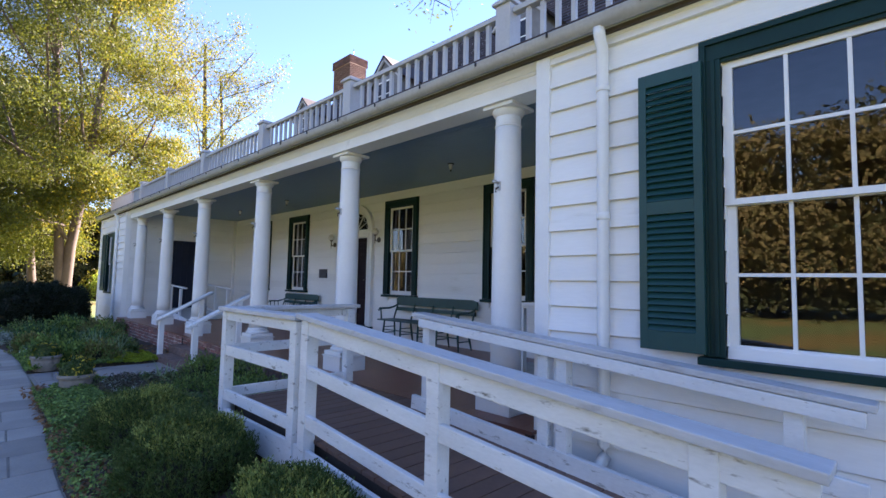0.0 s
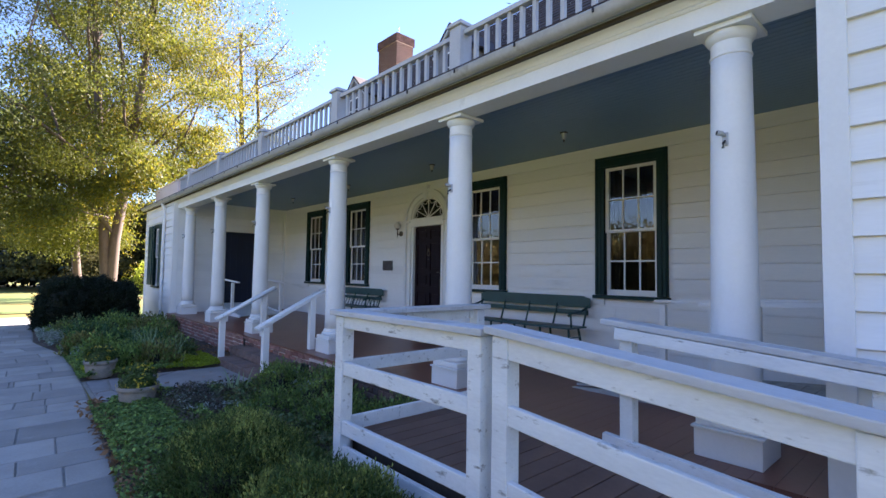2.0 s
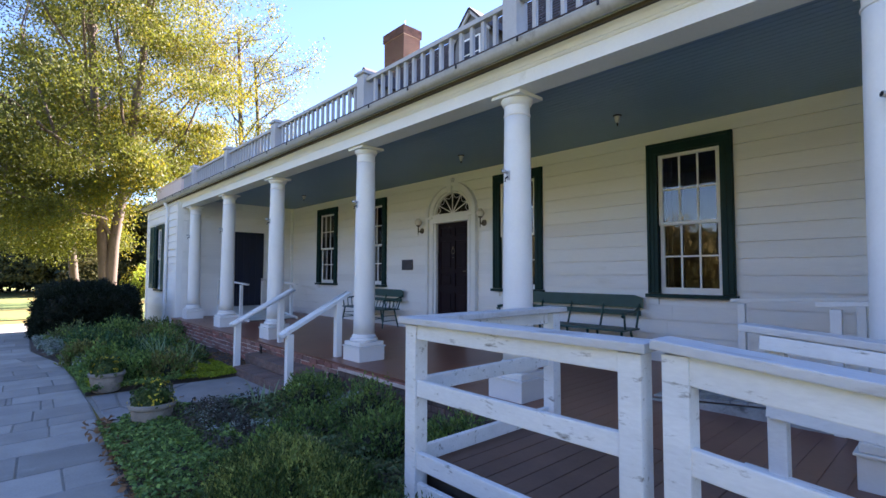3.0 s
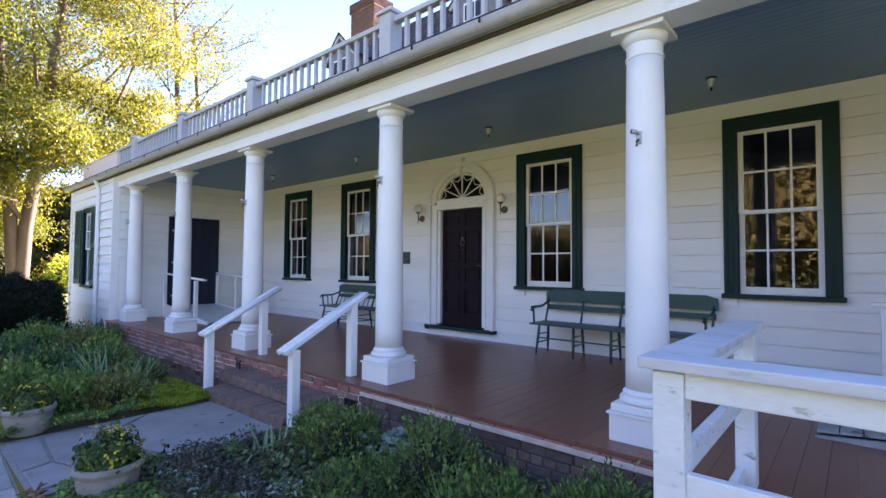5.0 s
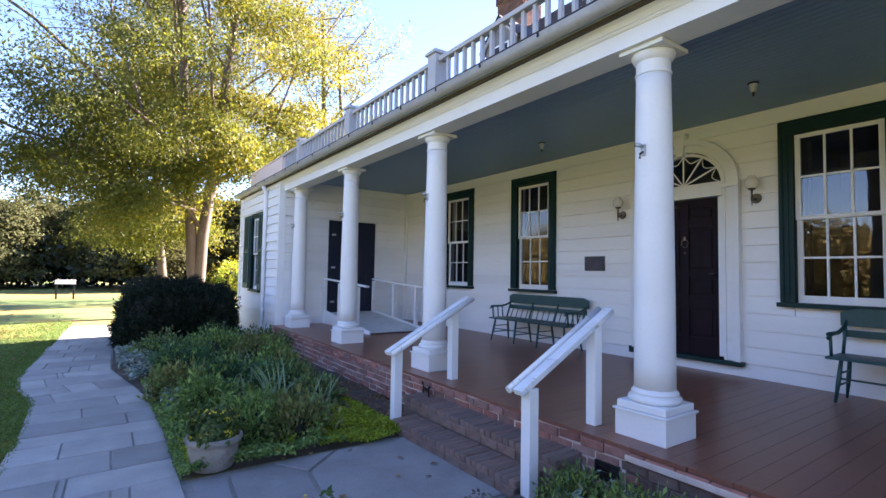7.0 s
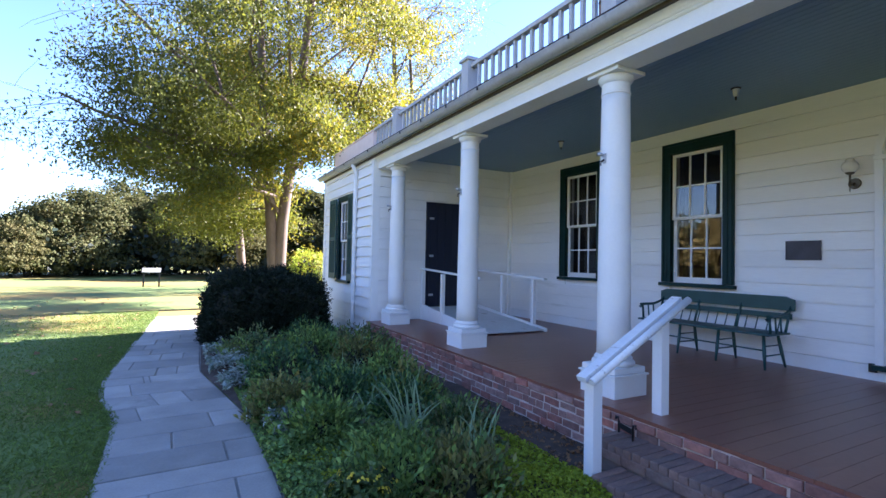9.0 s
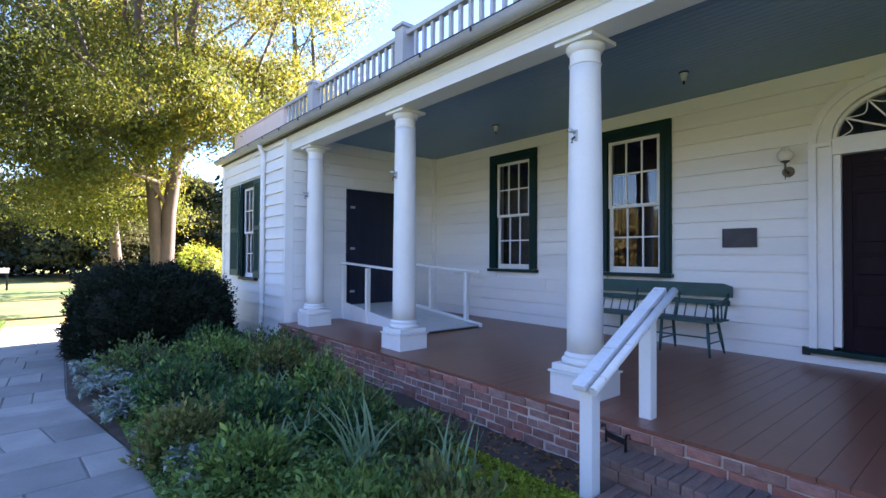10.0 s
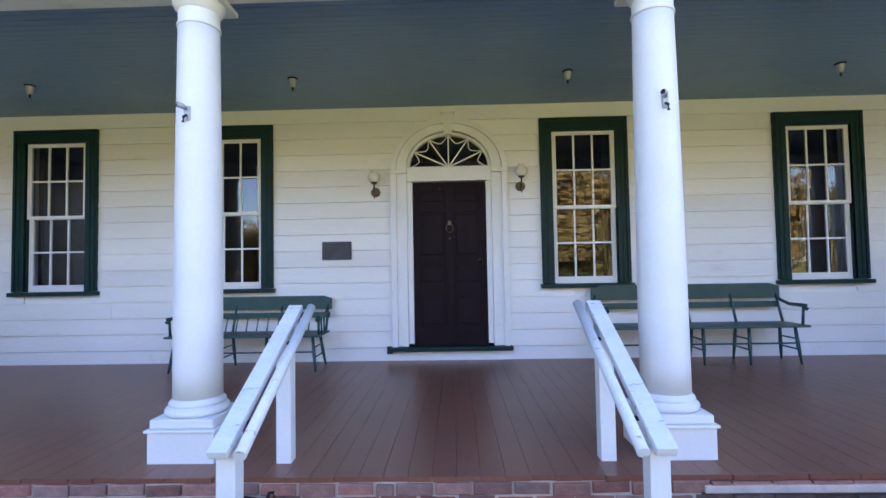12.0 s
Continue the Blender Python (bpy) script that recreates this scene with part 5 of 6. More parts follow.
def shrub(name, x, y, rx, ry, h, n, size, mats, label, seed, coremat, category="shrub", box_like=0.0, rough=0.18, up=0.5, z=GROUND, depth=0.14, sprigs=True, shrink=0.76, aspect=0.42, lit_tops=False):
    root = thing(name, pose(x, y, z), label, category)
    # dark filling shape in place of the shade deep in the leaves
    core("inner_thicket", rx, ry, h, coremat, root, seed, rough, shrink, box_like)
    for k, (m, share) in enumerate(mats):
        q = int(n * share)
        if sprigs:
            base, nn = shell(q // 6 * (3 if k and lit_tops else 1), rx, ry, h, seed + 7 * k, rough, depth, box_like)
            # second leaf colour kept to upward faces, painting the lit top
            if k and lit_tops:
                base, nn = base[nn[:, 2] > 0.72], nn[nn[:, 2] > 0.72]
            r = np.random.RandomState(seed + 50 + k)
            way = nn + np.array([0, 0, up]) + r.normal(0, 0.35, nn.shape)
            way /= np.linalg.norm(way, axis=1)[:, None]
            ln = r.uniform(0.3, 1.0, len(base))[:, None] * size * 3.4
            pts = np.concatenate([base + way * ln * f + r.normal(0, size * 0.25, base.shape) for f in (0.0, 0.2, 0.4, 0.6, 0.8, 1.0)])
            nr = np.concatenate([way] * 6)
        else:
            pts, nr = shell(q, rx, ry, h, seed + 7 * k, rough, depth, box_like)
        leaves("leaves" if k == 0 else "young_leaves", pts, nr, size, m, root, seed + k, aspect, along=nr if sprigs else None)
    return root


# near-black body colour paints the shade between a bush's leaves
SHADECORE = material("shaded_twigs", (0.018, 0.02, 0.010), 0.95, vary=0.4, bump=0.5)

# clipped bushes beside the ramp
BUSHES = ((1.46, 2.72, 0.38, 0.54, 0.44), (1.36, 4.22, 0.50, 0.62, 0.50), (1.40, 5.62, 0.56, 0.66, 0.44))
for i, (x, y, rx, ry, h) in enumerate(BUSHES):
    shrub("boxwood_bush", x, y, rx, ry, h, 42000, 0.026, ((BOX, 0.72), (BOXTOPLIT, 0.28)), "rounded green boxwood bush beside the ramp", 11 + i, SHADECORE, "bush", 0.10, rough=0.22, up=1.3, depth=0.16, aspect=0.34, shrink=0.84, lit_tops=True)
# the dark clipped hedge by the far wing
shrub("yew_hedge", 1.72, 18.65, 1.10, 1.30, 1.27, 66000, 0.05, ((YEWSHADE, 1.0),), "dark clipped yew hedge by the far wing", 40, SHADECORE, "hedge", 0.62, rough=0.16, up=0.2, depth=0.07, shrink=0.94)
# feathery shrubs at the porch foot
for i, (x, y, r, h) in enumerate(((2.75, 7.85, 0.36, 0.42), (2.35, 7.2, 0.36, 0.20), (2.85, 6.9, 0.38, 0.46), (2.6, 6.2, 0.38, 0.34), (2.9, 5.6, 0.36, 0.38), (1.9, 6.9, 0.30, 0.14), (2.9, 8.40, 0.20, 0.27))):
    shrub("garden_shrub", x, y, r, r, h, 3600, 0.04, ((HERB, 0.7), (HERBDARK, 0.3)), "loose green garden shrub at the porch foot", 60 + i, SHADECORE, "shrub", rough=0.3, up=1.0, depth=0.3)
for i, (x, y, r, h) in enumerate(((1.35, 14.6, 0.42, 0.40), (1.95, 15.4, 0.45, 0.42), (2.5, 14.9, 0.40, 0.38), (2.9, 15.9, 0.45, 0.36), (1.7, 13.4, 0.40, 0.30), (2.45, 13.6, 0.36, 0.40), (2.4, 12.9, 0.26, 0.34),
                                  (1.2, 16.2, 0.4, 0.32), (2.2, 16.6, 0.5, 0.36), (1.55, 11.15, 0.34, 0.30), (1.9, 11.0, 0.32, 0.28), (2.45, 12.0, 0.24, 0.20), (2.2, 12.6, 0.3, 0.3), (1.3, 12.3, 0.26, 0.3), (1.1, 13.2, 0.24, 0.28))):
    shrub("garden_shrub", x, y, r, r, h * 1.2, 2300, 0.062, (((DEEP, HERB, OLIVEHERB, HERBDARK)[i % 4], 0.75), (HERB, 0.25)), "low leafy green perennial in the bed", 80 + i, SHADECORE, "plant", rough=0.35, up=0.9, depth=0.35)


def cover(name, x0, x1, y0, y1, n, size, mat, label, seed, high=0.12, low=0.12, z=GROUND + 0.05, aspect=0.6):
    """A low carpet of leaves over a stretch of the bed."""
    r = np.random.RandomState(seed)
    p = np.stack([r.uniform(x0, x1, n), r.uniform(y0, y1, n), np.zeros(n)], 1)
    p[:, 0] = np.where(p[:, 0] < np.interp(p[:, 1], [q[0] for q in RIGHT], [q[1] for q in RIGHT]) - 0.03, x1 - r.uniform(0, 0.3, n), p[:, 0])
    mound = np.array([0.5 + 0.7 * noise.noise((a * 1.7, b * 1.7, seed)) + 0.35 * noise.noise((a * 5, b * 5, seed)) for a, b, _ in p])
    ok = (mound > low) & ~((p[:, 1] > 8.97 + 0.05 * np.sin(p[:, 0] * 9)) & (p[:, 1] < 10.43 + 0.06 * np.sin(p[:, 0] * 7)) & (p[:, 0] < 2.88))
    p[:, 2] = z + high * np.clip(mound, 0, 1.2) * r.uniform(0.35, 1.0, n)
    ob = leaves(name, p[ok], np.tile([0, 0, 1.0], (int(ok.sum()), 1)), size, mat, None, seed, aspect, 0.7)
    return tagged(ob, label, "ground cover", kind="stuff")


cover("ground_cover", 0.74, 1.7, 6.3, 8.9, 9000, 0.04, HERB, "low green ground cover along the path", 1, 0.13)
cover("ground_cover", 0.62, 1.2, 2.0, 6.4, 4000, 0.035, HERB, "low green ground cover beside the bushes", 2, 0.08)
cover("purple_ground_cover", 1.4, 2.5, 6.9, 8.9, 6000, 0.035, PLUM, "dull purple low plants beside the landing", 3, 0.16)
cover("lime_ground_cover", 1.95, 2.85, 10.38, 11.9, 12000, 0.028, LIME, "bright lime green creeping ground cover", 4, 0.10, low=-0.1)
cover("ground_cover", 0.84, 2.2, 10.38, 12.6, 16000, 0.035, HERB, "leafy green ground cover in the bed", 5, 0.16, low=-0.4)
cover("lime_ground_cover", 0.9, 1.8, 10.6, 11.9, 5000, 0.03, LIME, "yellow-green creeping plants by the path", 17, 0.16, low=0.45)
cover("ground_cover", 0.80, 1.15, 10.4, 14.5, 5000, 0.035, HERB, "low green plants spilling over the path edge", 18, 0.09, low=-0.3)
cover("dark_ground_cover", 2.0, 2.7, 11.5, 12.8, 5000, 0.04, HERBDARK, "dark green plants beside the brick wall", 15, 0.2, low=-0.3)
cover("ground_cover", 0.9, 2.8, 12.0, 17.6, 15000, 0.055, HERB, "mixed green plants filling the bed", 6, 0.22)
cover("dark_ground_cover", 1.0, 2.85, 12.2, 17.6, 11000, 0.055, HERBDARK, "dark green plants filling the bed", 7, 0.28)
cover("ground_cover", 2.0, 3.2, 5.2, 8.6, 9000, 0.045, HERBDARK, "dark green plants at the porch foot", 8, 0.2)
cover("silver_plants", 0.55, 1.25, 12.4, 17.6, 7000, 0.085, SILVER, "silver-grey woolly leaved edging plants", 9, 0.24, low=0.5, aspect=0.32)
cover("silver_plants", 1.5, 2.3, 7.4, 8.8, 800, 0.045, SILVER, "silver-grey woolly leaved plants", 10, 0.18, aspect=0.35)
cover("silver_plants", 2.75, 3.15, 7.2, 8.5, 500, 0.08, SILVER, "silver-grey leaves at the porch foot", 12, 0.32)
cover("fallen_leaves", 0.62, 0.95, 4.0, 9.0, 700, 0.06, DRYLEAF, "dry brown leaves along the path's edge", 13, 0.03)
cover("fallen_leaves", 2.5, 3.3, 10.6, 13.0, 900, 0.045, DRYLEAF, "dry brown leaves under the brick wall", 14, 0.03)


def blades(name, x, y, n, length, width, mat, label, seed, category="iris", lean=0.85, z=GROUND + 0.02):
    root = thing(name, pose(x, y, z), label, category)
    r = random.Random(seed)
    for k in range(n):
        v, f = [], []
        a, L = r.uniform(0, 6.283), length * r.uniform(0.55, 1.1)
        out = lean * r.uniform(0.1, 1.0)
        bx, by = r.gauss(0, 0.06), r.gauss(0, 0.06)
        droop = r.random() < 0.55
        ca, sa = math.cos(a), math.sin(a)
        m = 7
        for j in range(m):
            t = j / (m - 1)
            reach = out * L * (t ** 1.6)
            hgt = L * (t - (0.55 if droop else 0.18) * out * t ** 3 * 1.6)
            w = width * (1 - t ** 2.2) * 0.5 + 0.0008
            cx, cy = bx + ca * reach, by + sa * reach
            v += [(cx - sa * w, cy + ca * w, hgt), (cx + sa * w, cy - ca * w, hgt)]
        f += [(2 * j, 2 * j + 1, 2 * j + 3, 2 * j + 2) for j in range(m - 1)]
        from_arrays("blade", v, f, mat, root)
    return root


for i, (x, y, n, L) in enumerate(((2.25, 11.35, 22, 0.58), (1.95, 11.95, 34, 0.62), (2.25, 12.6, 30, 0.58), (1.7, 12.7, 12, 0.45), (2.55, 12.1, 12, 0.45), (2.0, 13.6, 14, 0.5), (2.5, 13.9, 10, 0.5), (2.1, 14.5, 10, 0.45),
                                  (2.25, 8.2, 16, 0.42), (2.95, 7.9, 14, 0.45), (2.7, 6.6, 18, 0.4))):
    blades("iris_clump", x, y, n, L, 0.022, BLADE, "clump of drooping blue-green iris leaves", 300 + i)


def flower_pot(x, y, seed, size, z):
    root = thing("flower_pot", pose(x, y, z) @ Matrix.Diagonal((size, size, size, 1)), "round cast stone pot planted with yellow flowers", "flower pot", "path pots")
    prof = [(0.165, 0.0), (0.185, 0.03), (0.205, 0.13), (0.212, 0.20), (0.208, 0.215), (0.232, 0.225), (0.242, 0.25), (0.236, 0.275), (0.215, 0.282), (0.205, 0.27), (0.19, 0.235)]
    part("pot", lathe(bmesh.new(), prof, 36), POT, root)
    r = np.random.RandomState(seed)
    p, nn = shell(2200, 0.23, 0.23, 0.26, seed, 0.4, 0.6)
    p[:, 2] += 0.25
    plant = leaves("plant", p, nn, 0.045, BOX, root, seed)
    p, nn = shell(30, 0.22, 0.22, 0.29, seed + 1, 0.3, 0.1)
    p[:, 2] += 0.26
    rep = np.repeat(p, 6, 0) + r.normal(0, 0.012, (30 * 6, 3))
    tagged(leaves("flowers", rep, np.repeat(nn, 6, 0), 0.024, PETAL, plant, seed, 0.8, 0.3), "small yellow flowers", kind="stuff")


flower_pot(1.10, 10.66, 5, 0.92, GROUND + 0.02)
flower_pot(1.24, 8.62, 6, 0.94, GROUND - 0.02)


# ---- trees ----
def limb_mesh(paths, sides_of):
    v, f = [], []
    for pts, radii in paths:
        m = sides_of(radii[0])
        base = len(v)
        for i, p in enumerate(pts):
            d = (pts[min(i + 1, len(pts) - 1)] - pts[max(i - 1, 0)]).normalized()
            ref = Vector((0, 0, 1)) if abs(d.z) < 0.9 else Vector((1, 0, 0))
            a = d.cross(ref).normalized()
            b = a.cross(d)
            v += [tuple(p + radii[i] * (math.cos(k * 6.2832 / m) * a + math.sin(k * 6.2832 / m) * b)) for k in range(m)]
        for i in range(len(pts) - 1):
            for k in range(m):
                f.append((base + i * m + k, base + i * m + (k + 1) % m, base + (i + 1) * m + (k + 1) % m, base + (i + 1) * m + k))
    return v, f


def tree(name, base, stems, seed, label, levels, leaf_size, per_twig, pick, barkmat, droop=0.0, spread=0.42, clump=0.38, limbs=()):
    """stems: (way, length, radius). pick(place, random) gives the leaf material. Limbs fork level by level; leaves grow round the last twigs."""
    r = random.Random(seed)
    root = thing(name, pose(*base), label, "tree")
    paths, twigs = [], []

    def grow(p, d, length, radius, level):
        n = 6 if level < 2 else 4
        pts, rad = [p.copy()], [radius]
        d = d.normalized()
        for i in range(n):
            wob = Vector((r.gauss(0, 1), r.gauss(0, 1), r.gauss(0, 0.6))) * (0.035 if level == 0 else 0.16)
            pull = Vector((0, 0, 0.10 if level < 1 else 0.03 if level < 2 else -droop))
            d = (d + wob + pull).normalized()
            pts.append(pts[-1] + d * length / n)
            rad.append(radius * (1 - 0.62 * (i + 1) / n))
        paths.append((pts, rad))
        if level >= levels:
            twigs.extend(pts[1:])
            return
        kids = (13, 6, 5, 4)[min(level, 3)]
        for k in range(kids):
            f = (0.17 if level == 0 else 0.25) + (0.83 if level == 0 else 0.75) * (k + r.random() * 0.7) / kids
            i = min(int(f * n), n - 1)
            q = pts[i].lerp(pts[i + 1], f * n - i)
            ang = k * 2.4 + r.uniform(-0.5, 0.5) + seed
            side = Vector((math.cos(ang), math.sin(ang), 0))
            axis = (pts[i + 1] - pts[i]).normalized()
            way = axis * (0.95 if level == 0 else 0.7) + side * r.uniform(0.7, 1.15) + Vector((0, 0, r.uniform(-0.25, 0.30)))
            grow(q, way, length * r.uniform(spread - 0.08, spread + 0.12) * (1.15 - 0.45 * f if level == 0 else 1), max(rad[i] * r.uniform(0.28, 0.42), 0.007), level + 1)
        if level > 0:
            twigs.append(pts[-1])

    for way, length, radius in stems:
        grow(Vector((r.uniform(-0.1, 0.1), r.uniform(-0.1, 0.1), -0.05)), Vector(way), length, radius, 0)
    for start, way, length, radius in limbs:
        grow(Vector(start), Vector(way), length, radius, 1)
    v, f = limb_mesh(paths, lambda q: 12 if q > 0.15 else 6 if q > 0.04 else 4)
    from_arrays("trunk", v, f, barkmat, root, True)
    rr = np.random.RandomState(seed)
    sets = {}
    for q in twigs:
        sets.setdefault(pick(q, r), []).append(tuple(q))
    for k, (m, pts) in enumerate(sets.items()):
        if m is None:
            continue
        pts = np.array(pts)
        cnt = per_twig
        p = np.repeat(pts, cnt, 0) + rr.normal(0, clump, (len(pts) * cnt, 3)) * np.array([1, 1, 0.75])
        keep = rr.uniform(0, 1, len(p)) < 0.92
        p = p[keep]
        leaves("crown", p, np.tile([0, 0, 0.8], (len(p), 1)), leaf_size, m, root, seed + k, 0.42, 1.0, along=rr.normal(0, 0.55, (len(p), 3)) + np.array([0, 0, -0.5]))
    return root


def pick_main(q, r):
    s = q.x * 0.12 - q.z * 0.02 + r.gauss(0, 0.35)
    if q.x < -6.3 + r.gauss(0, 0.5) or q.x > 4.3 + r.gauss(0, 0.5) - 0.12 * max(0, q.z - 9) or r.random() < min(0.88, max(0.0, (-q.x - 2.2) * 0.19) + (max(0, -q.x - 1) * 0.14 if q.z > 8 else 0)):
        return None
    return YELLOW if s > 0.25 else YGREEN if s > -0.62 else OLIVE


tree("autumn_tree", (3.05, 25.2, GROUND), (((-0.035, 0.04, 1), 18.5, 0.20), ((0.105, -0.03, 1), 17.5, 0.215)), 3,
     "tall autumn tree with two pale trunks and yellow-green leaves", 3, 0.112, 112, pick_main, BARK, 0.12, 0.42, 0.34,
     (((-0.15, 0.1, 4.6), (-1, 0.1, 0.22), 6.0, 0.085), ((-0.2, 0.2, 5.6), (-0.9, -0.35, 0.45), 7.0, 0.08), ((0.5, -0.1, 4.8), (0.8, 0.2, 0.75), 4.0, 0.08), ((-0.1, 0.1, 3.9), (-0.8, 0.5, 0.15), 4.5, 0.06),
      ((-0.1, 0.0, 3.7), (-0.75, -0.6, 0.02), 4.6, 0.055), ((0.1, 0.0, 4.9), (-0.25, -1, 0.15), 3.8, 0.06), ((-0.1, 0.0, 3.3), (-0.5, 0.5, 0.0), 3.6, 0.045)))
tree("autumn_tree", (2.7, 31.0, GROUND), (((-0.16, 0, 1), 10.0, 0.20),), 8, "smaller autumn tree with yellow leaves behind the big one", 3, 0.16, 24, lambda q, r: YELLOW if r.random() < 0.6 else YGREEN, BARK, 0.03, 0.42, 0.4)

tree("bare_topped_tree", (13.0, 37.0, GROUND), (((-0.12, 0, 1), 19.0, 0.26), ((0.10, 0.05, 1), 17.0, 0.22)), 23, "tall thin-leaved autumn tree behind the house", 3, 0.17, 7, lambda q, r: None if r.random() < 0.35 else YGREEN if r.random() < 0.6 else YELLOW, BARKDARK, 0.0, 0.30, 0.35)


# ---- far woods and lit bushes ----
def woods(name, trees, n, size, mat, label, seed):
    """Crowns of several lumps each, joined; trees: (x, y, spread, height)."""
    r = np.random.RandomState(seed)
    allp, alln = [], []
    for k, (x, y, rad, h) in enumerate(trees):
        for j in range(8):
            f = (0.16, 0.26, 0.38, 0.48, 0.56, 0.64, 0.72, 0.80)[j]
            q = rad * (0.62 - 0.30 * f) * r.uniform(0.8, 1.25)
            a = r.uniform(0, 6.28)
            off = rad * (0.75 - 0.55 * f) * r.uniform(0.4, 1.1)
            p, nn = shell(n // 8, q, q, q * r.uniform(0.75, 1.1), seed + k * 8 + j, 0.6, 0.4)
            p[:, 2] -= q * 0.25 * r.uniform(0, 1, len(p)) * (p[:, 2] < q * 0.3)
            allp.append(p + np.array([x + off * math.cos(a), y + off * math.sin(a), GROUND + f * h]))
            alln.append(nn)
    ob = leaves(name, np.concatenate(allp), np.concatenate(alln), size, mat, None, seed, 0.7, 0.8)
    return tagged(ob, label, "woods", kind="stuff")


r = random.Random(77)
far = [(-10.0 + 2.3 * k + r.uniform(-1, 1), r.uniform(47, 57), r.uniform(2.8, 4.4), r.uniform(6.5, 9.5) * min(1, 0.45 + 0.15 * k)) for k in range(15)]
woods("far_woods", far, 13000, 0.20, WOODS, "dark olive woods across the lawn", 500)
# front crowns repeated in the golden tone to paint the sunlit edge
woods("far_woods", [(x + r.uniform(-1.5, 1.5), y - 1.8, q * 0.75, h * 0.8) for x, y, q, h in far[::2]], 9000, 0.16, WOODLIT, "edge of the far woods, sunlight put into its golden leaves", 740)
# shade inside and under the woods put in as near-black leaf copies
woods("far_woods", [(x + 1, y + 5, q * 1.3, h * 0.95) for x, y, q, h in far], 1600, 0.55, YEWSHADE, "inner shade of the far woods, drawn as dark leaves", 860)
woods("far_woods", [(x, y + 1, q * 1.5, 2.4) for x, y, q, h in far], 1600, 0.4, YEWSHADE, "shade below the far woods, drawn as dark leaves", 1000)
horizon = [(-160 + 14 * k, 170 + r.uniform(-20, 20), 12, r.uniform(5, 8)) for k in range(30)]
woods("far_woods", horizon, 480, 2.0, WOODS, "distant low tree line", 1180)
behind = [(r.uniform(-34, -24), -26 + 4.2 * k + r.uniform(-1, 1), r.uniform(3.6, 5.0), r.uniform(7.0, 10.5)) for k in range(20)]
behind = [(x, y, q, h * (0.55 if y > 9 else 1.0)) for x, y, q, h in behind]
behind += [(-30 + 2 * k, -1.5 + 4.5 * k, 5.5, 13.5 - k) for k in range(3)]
woods("far_woods", behind, 9000, 0.26, GOLDLIT, "autumn trees across the lawn facing the house, leaves coloured sunlit gold", 1420)
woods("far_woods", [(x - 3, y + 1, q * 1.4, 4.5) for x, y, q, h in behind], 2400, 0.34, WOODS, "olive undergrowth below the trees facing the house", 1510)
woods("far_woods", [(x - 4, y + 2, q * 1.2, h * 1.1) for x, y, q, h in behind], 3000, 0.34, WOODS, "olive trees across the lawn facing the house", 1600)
shrub("lit_bush", 7.4, 40.0, 1.7, 1.5, 2.3, 5000, 0.16, ((LIME, 0.6), (YELLOW, 0.4)), "bright yellow-green bush beyond the house", 90, SHADECORE, "bush", rough=0.3, sprigs=False, depth=0.3)

# ---- lawn details ----
rr = np.random.RandomState(4)
n = 60000
gy = 7.5 + 17.0 * rr.uniform(0, 1, n) ** 1.3
gx = np.array([edge(LEFT, v) for v in gy]) + 0.04 - np.abs(rr.exponential(1.0, n))
p = np.stack([gx, gy, np.full(n, GROUND + 0.012)], 1)
g = leaves("grass", p, np.stack([rr.normal(0, 1, n), rr.normal(0, 1, n), np.full(n, 0.25)], 1), 0.055, GRASSBLADE, None, 9, 0.16, 0.3)
tagged(g, "short green lawn grass by the path", "grass", kind="stuff")
n = 220
p = np.stack([rr.uniform(-6, -0.6, n), rr.uniform(9, 30, n), np.full(n, GROUND + 0.02)], 1)
tagged(leaves("fallen_leaves", p, np.tile([0, 0, 1.0], (n, 1)), 0.10, DRYLEAF, None, 31, 0.7, 0.25), "dry leaves scattered on the lawn", "leaves", kind="stuff")

sign = thing("lawn_sign", pose(-1.2, 37.4, GROUND), "low slanted information sign on two posts on the lawn", "sign")
for s in (-1, 1):
    part("post", boxed(s * 0.35 - 0.04, s * 0.35 + 0.04, -0.04, 0.04, 0, 0.82), IRON, sign)
bm = bmesh.new()
beam(bm, (-0.42, 0, 0.86), (0.42, 0, 0.86), 0.4, 0.04, up=(0, -0.5, 0.85))
part("panel", bm, SIGNTOP, sign)


# ---- brick base of the porch and the step ----
base = thing("porch_base", None, "old red brick base under the porch with pale lime mortar", "wall", kind="structure")
OLDBRICK = material("mossy_brown_brick", (0.165, 0.10, 0.076), 0.9, vary=0.35, scale=9, grain=60, bump=0.9, dirt=(0.085, 0.085, 0.055), dirt_amount=0.5, dirt_scale=4, each=0.35, second=(0.11, 0.09, 0.08))
part("mortar_bed", boxed(EDGE - 0.0045, EDGE + 0.03, 8.36, SIDE_L - 0.02, 0.0, DECKZ - 0.032), MORTAR, base)
part("mossy_bed", boxed(EDGE - 0.004, EDGE + 0.03, SIDE_R, 8.355, 0.0, DECKZ - 0.032), OLDBRICK, base)


def brick_mesh(length, height, depth):
    bm = boxed(-depth, 0, -length / 2, length / 2, -height / 2, height / 2)
    bmesh.ops.bevel(bm, geom=[e for e in bm.edges if all(v.co.x < -depth * 0.5 for v in e.verts)], offset=0.005, segments=1, affect="EDGES")
    return bm


rb = random.Random(12)
full = part("brick", brick_mesh(0.204, 0.064, 0.02), BRICK, base)
full.matrix_basis = pose(EDGE + 0.013, SIDE_L - 0.2, 0.10)
header = part("brick", brick_mesh(0.099, 0.064, 0.02), BRICK, base)
header.matrix_basis = pose(EDGE + 0.013, SIDE_L - 0.05, 0.10)
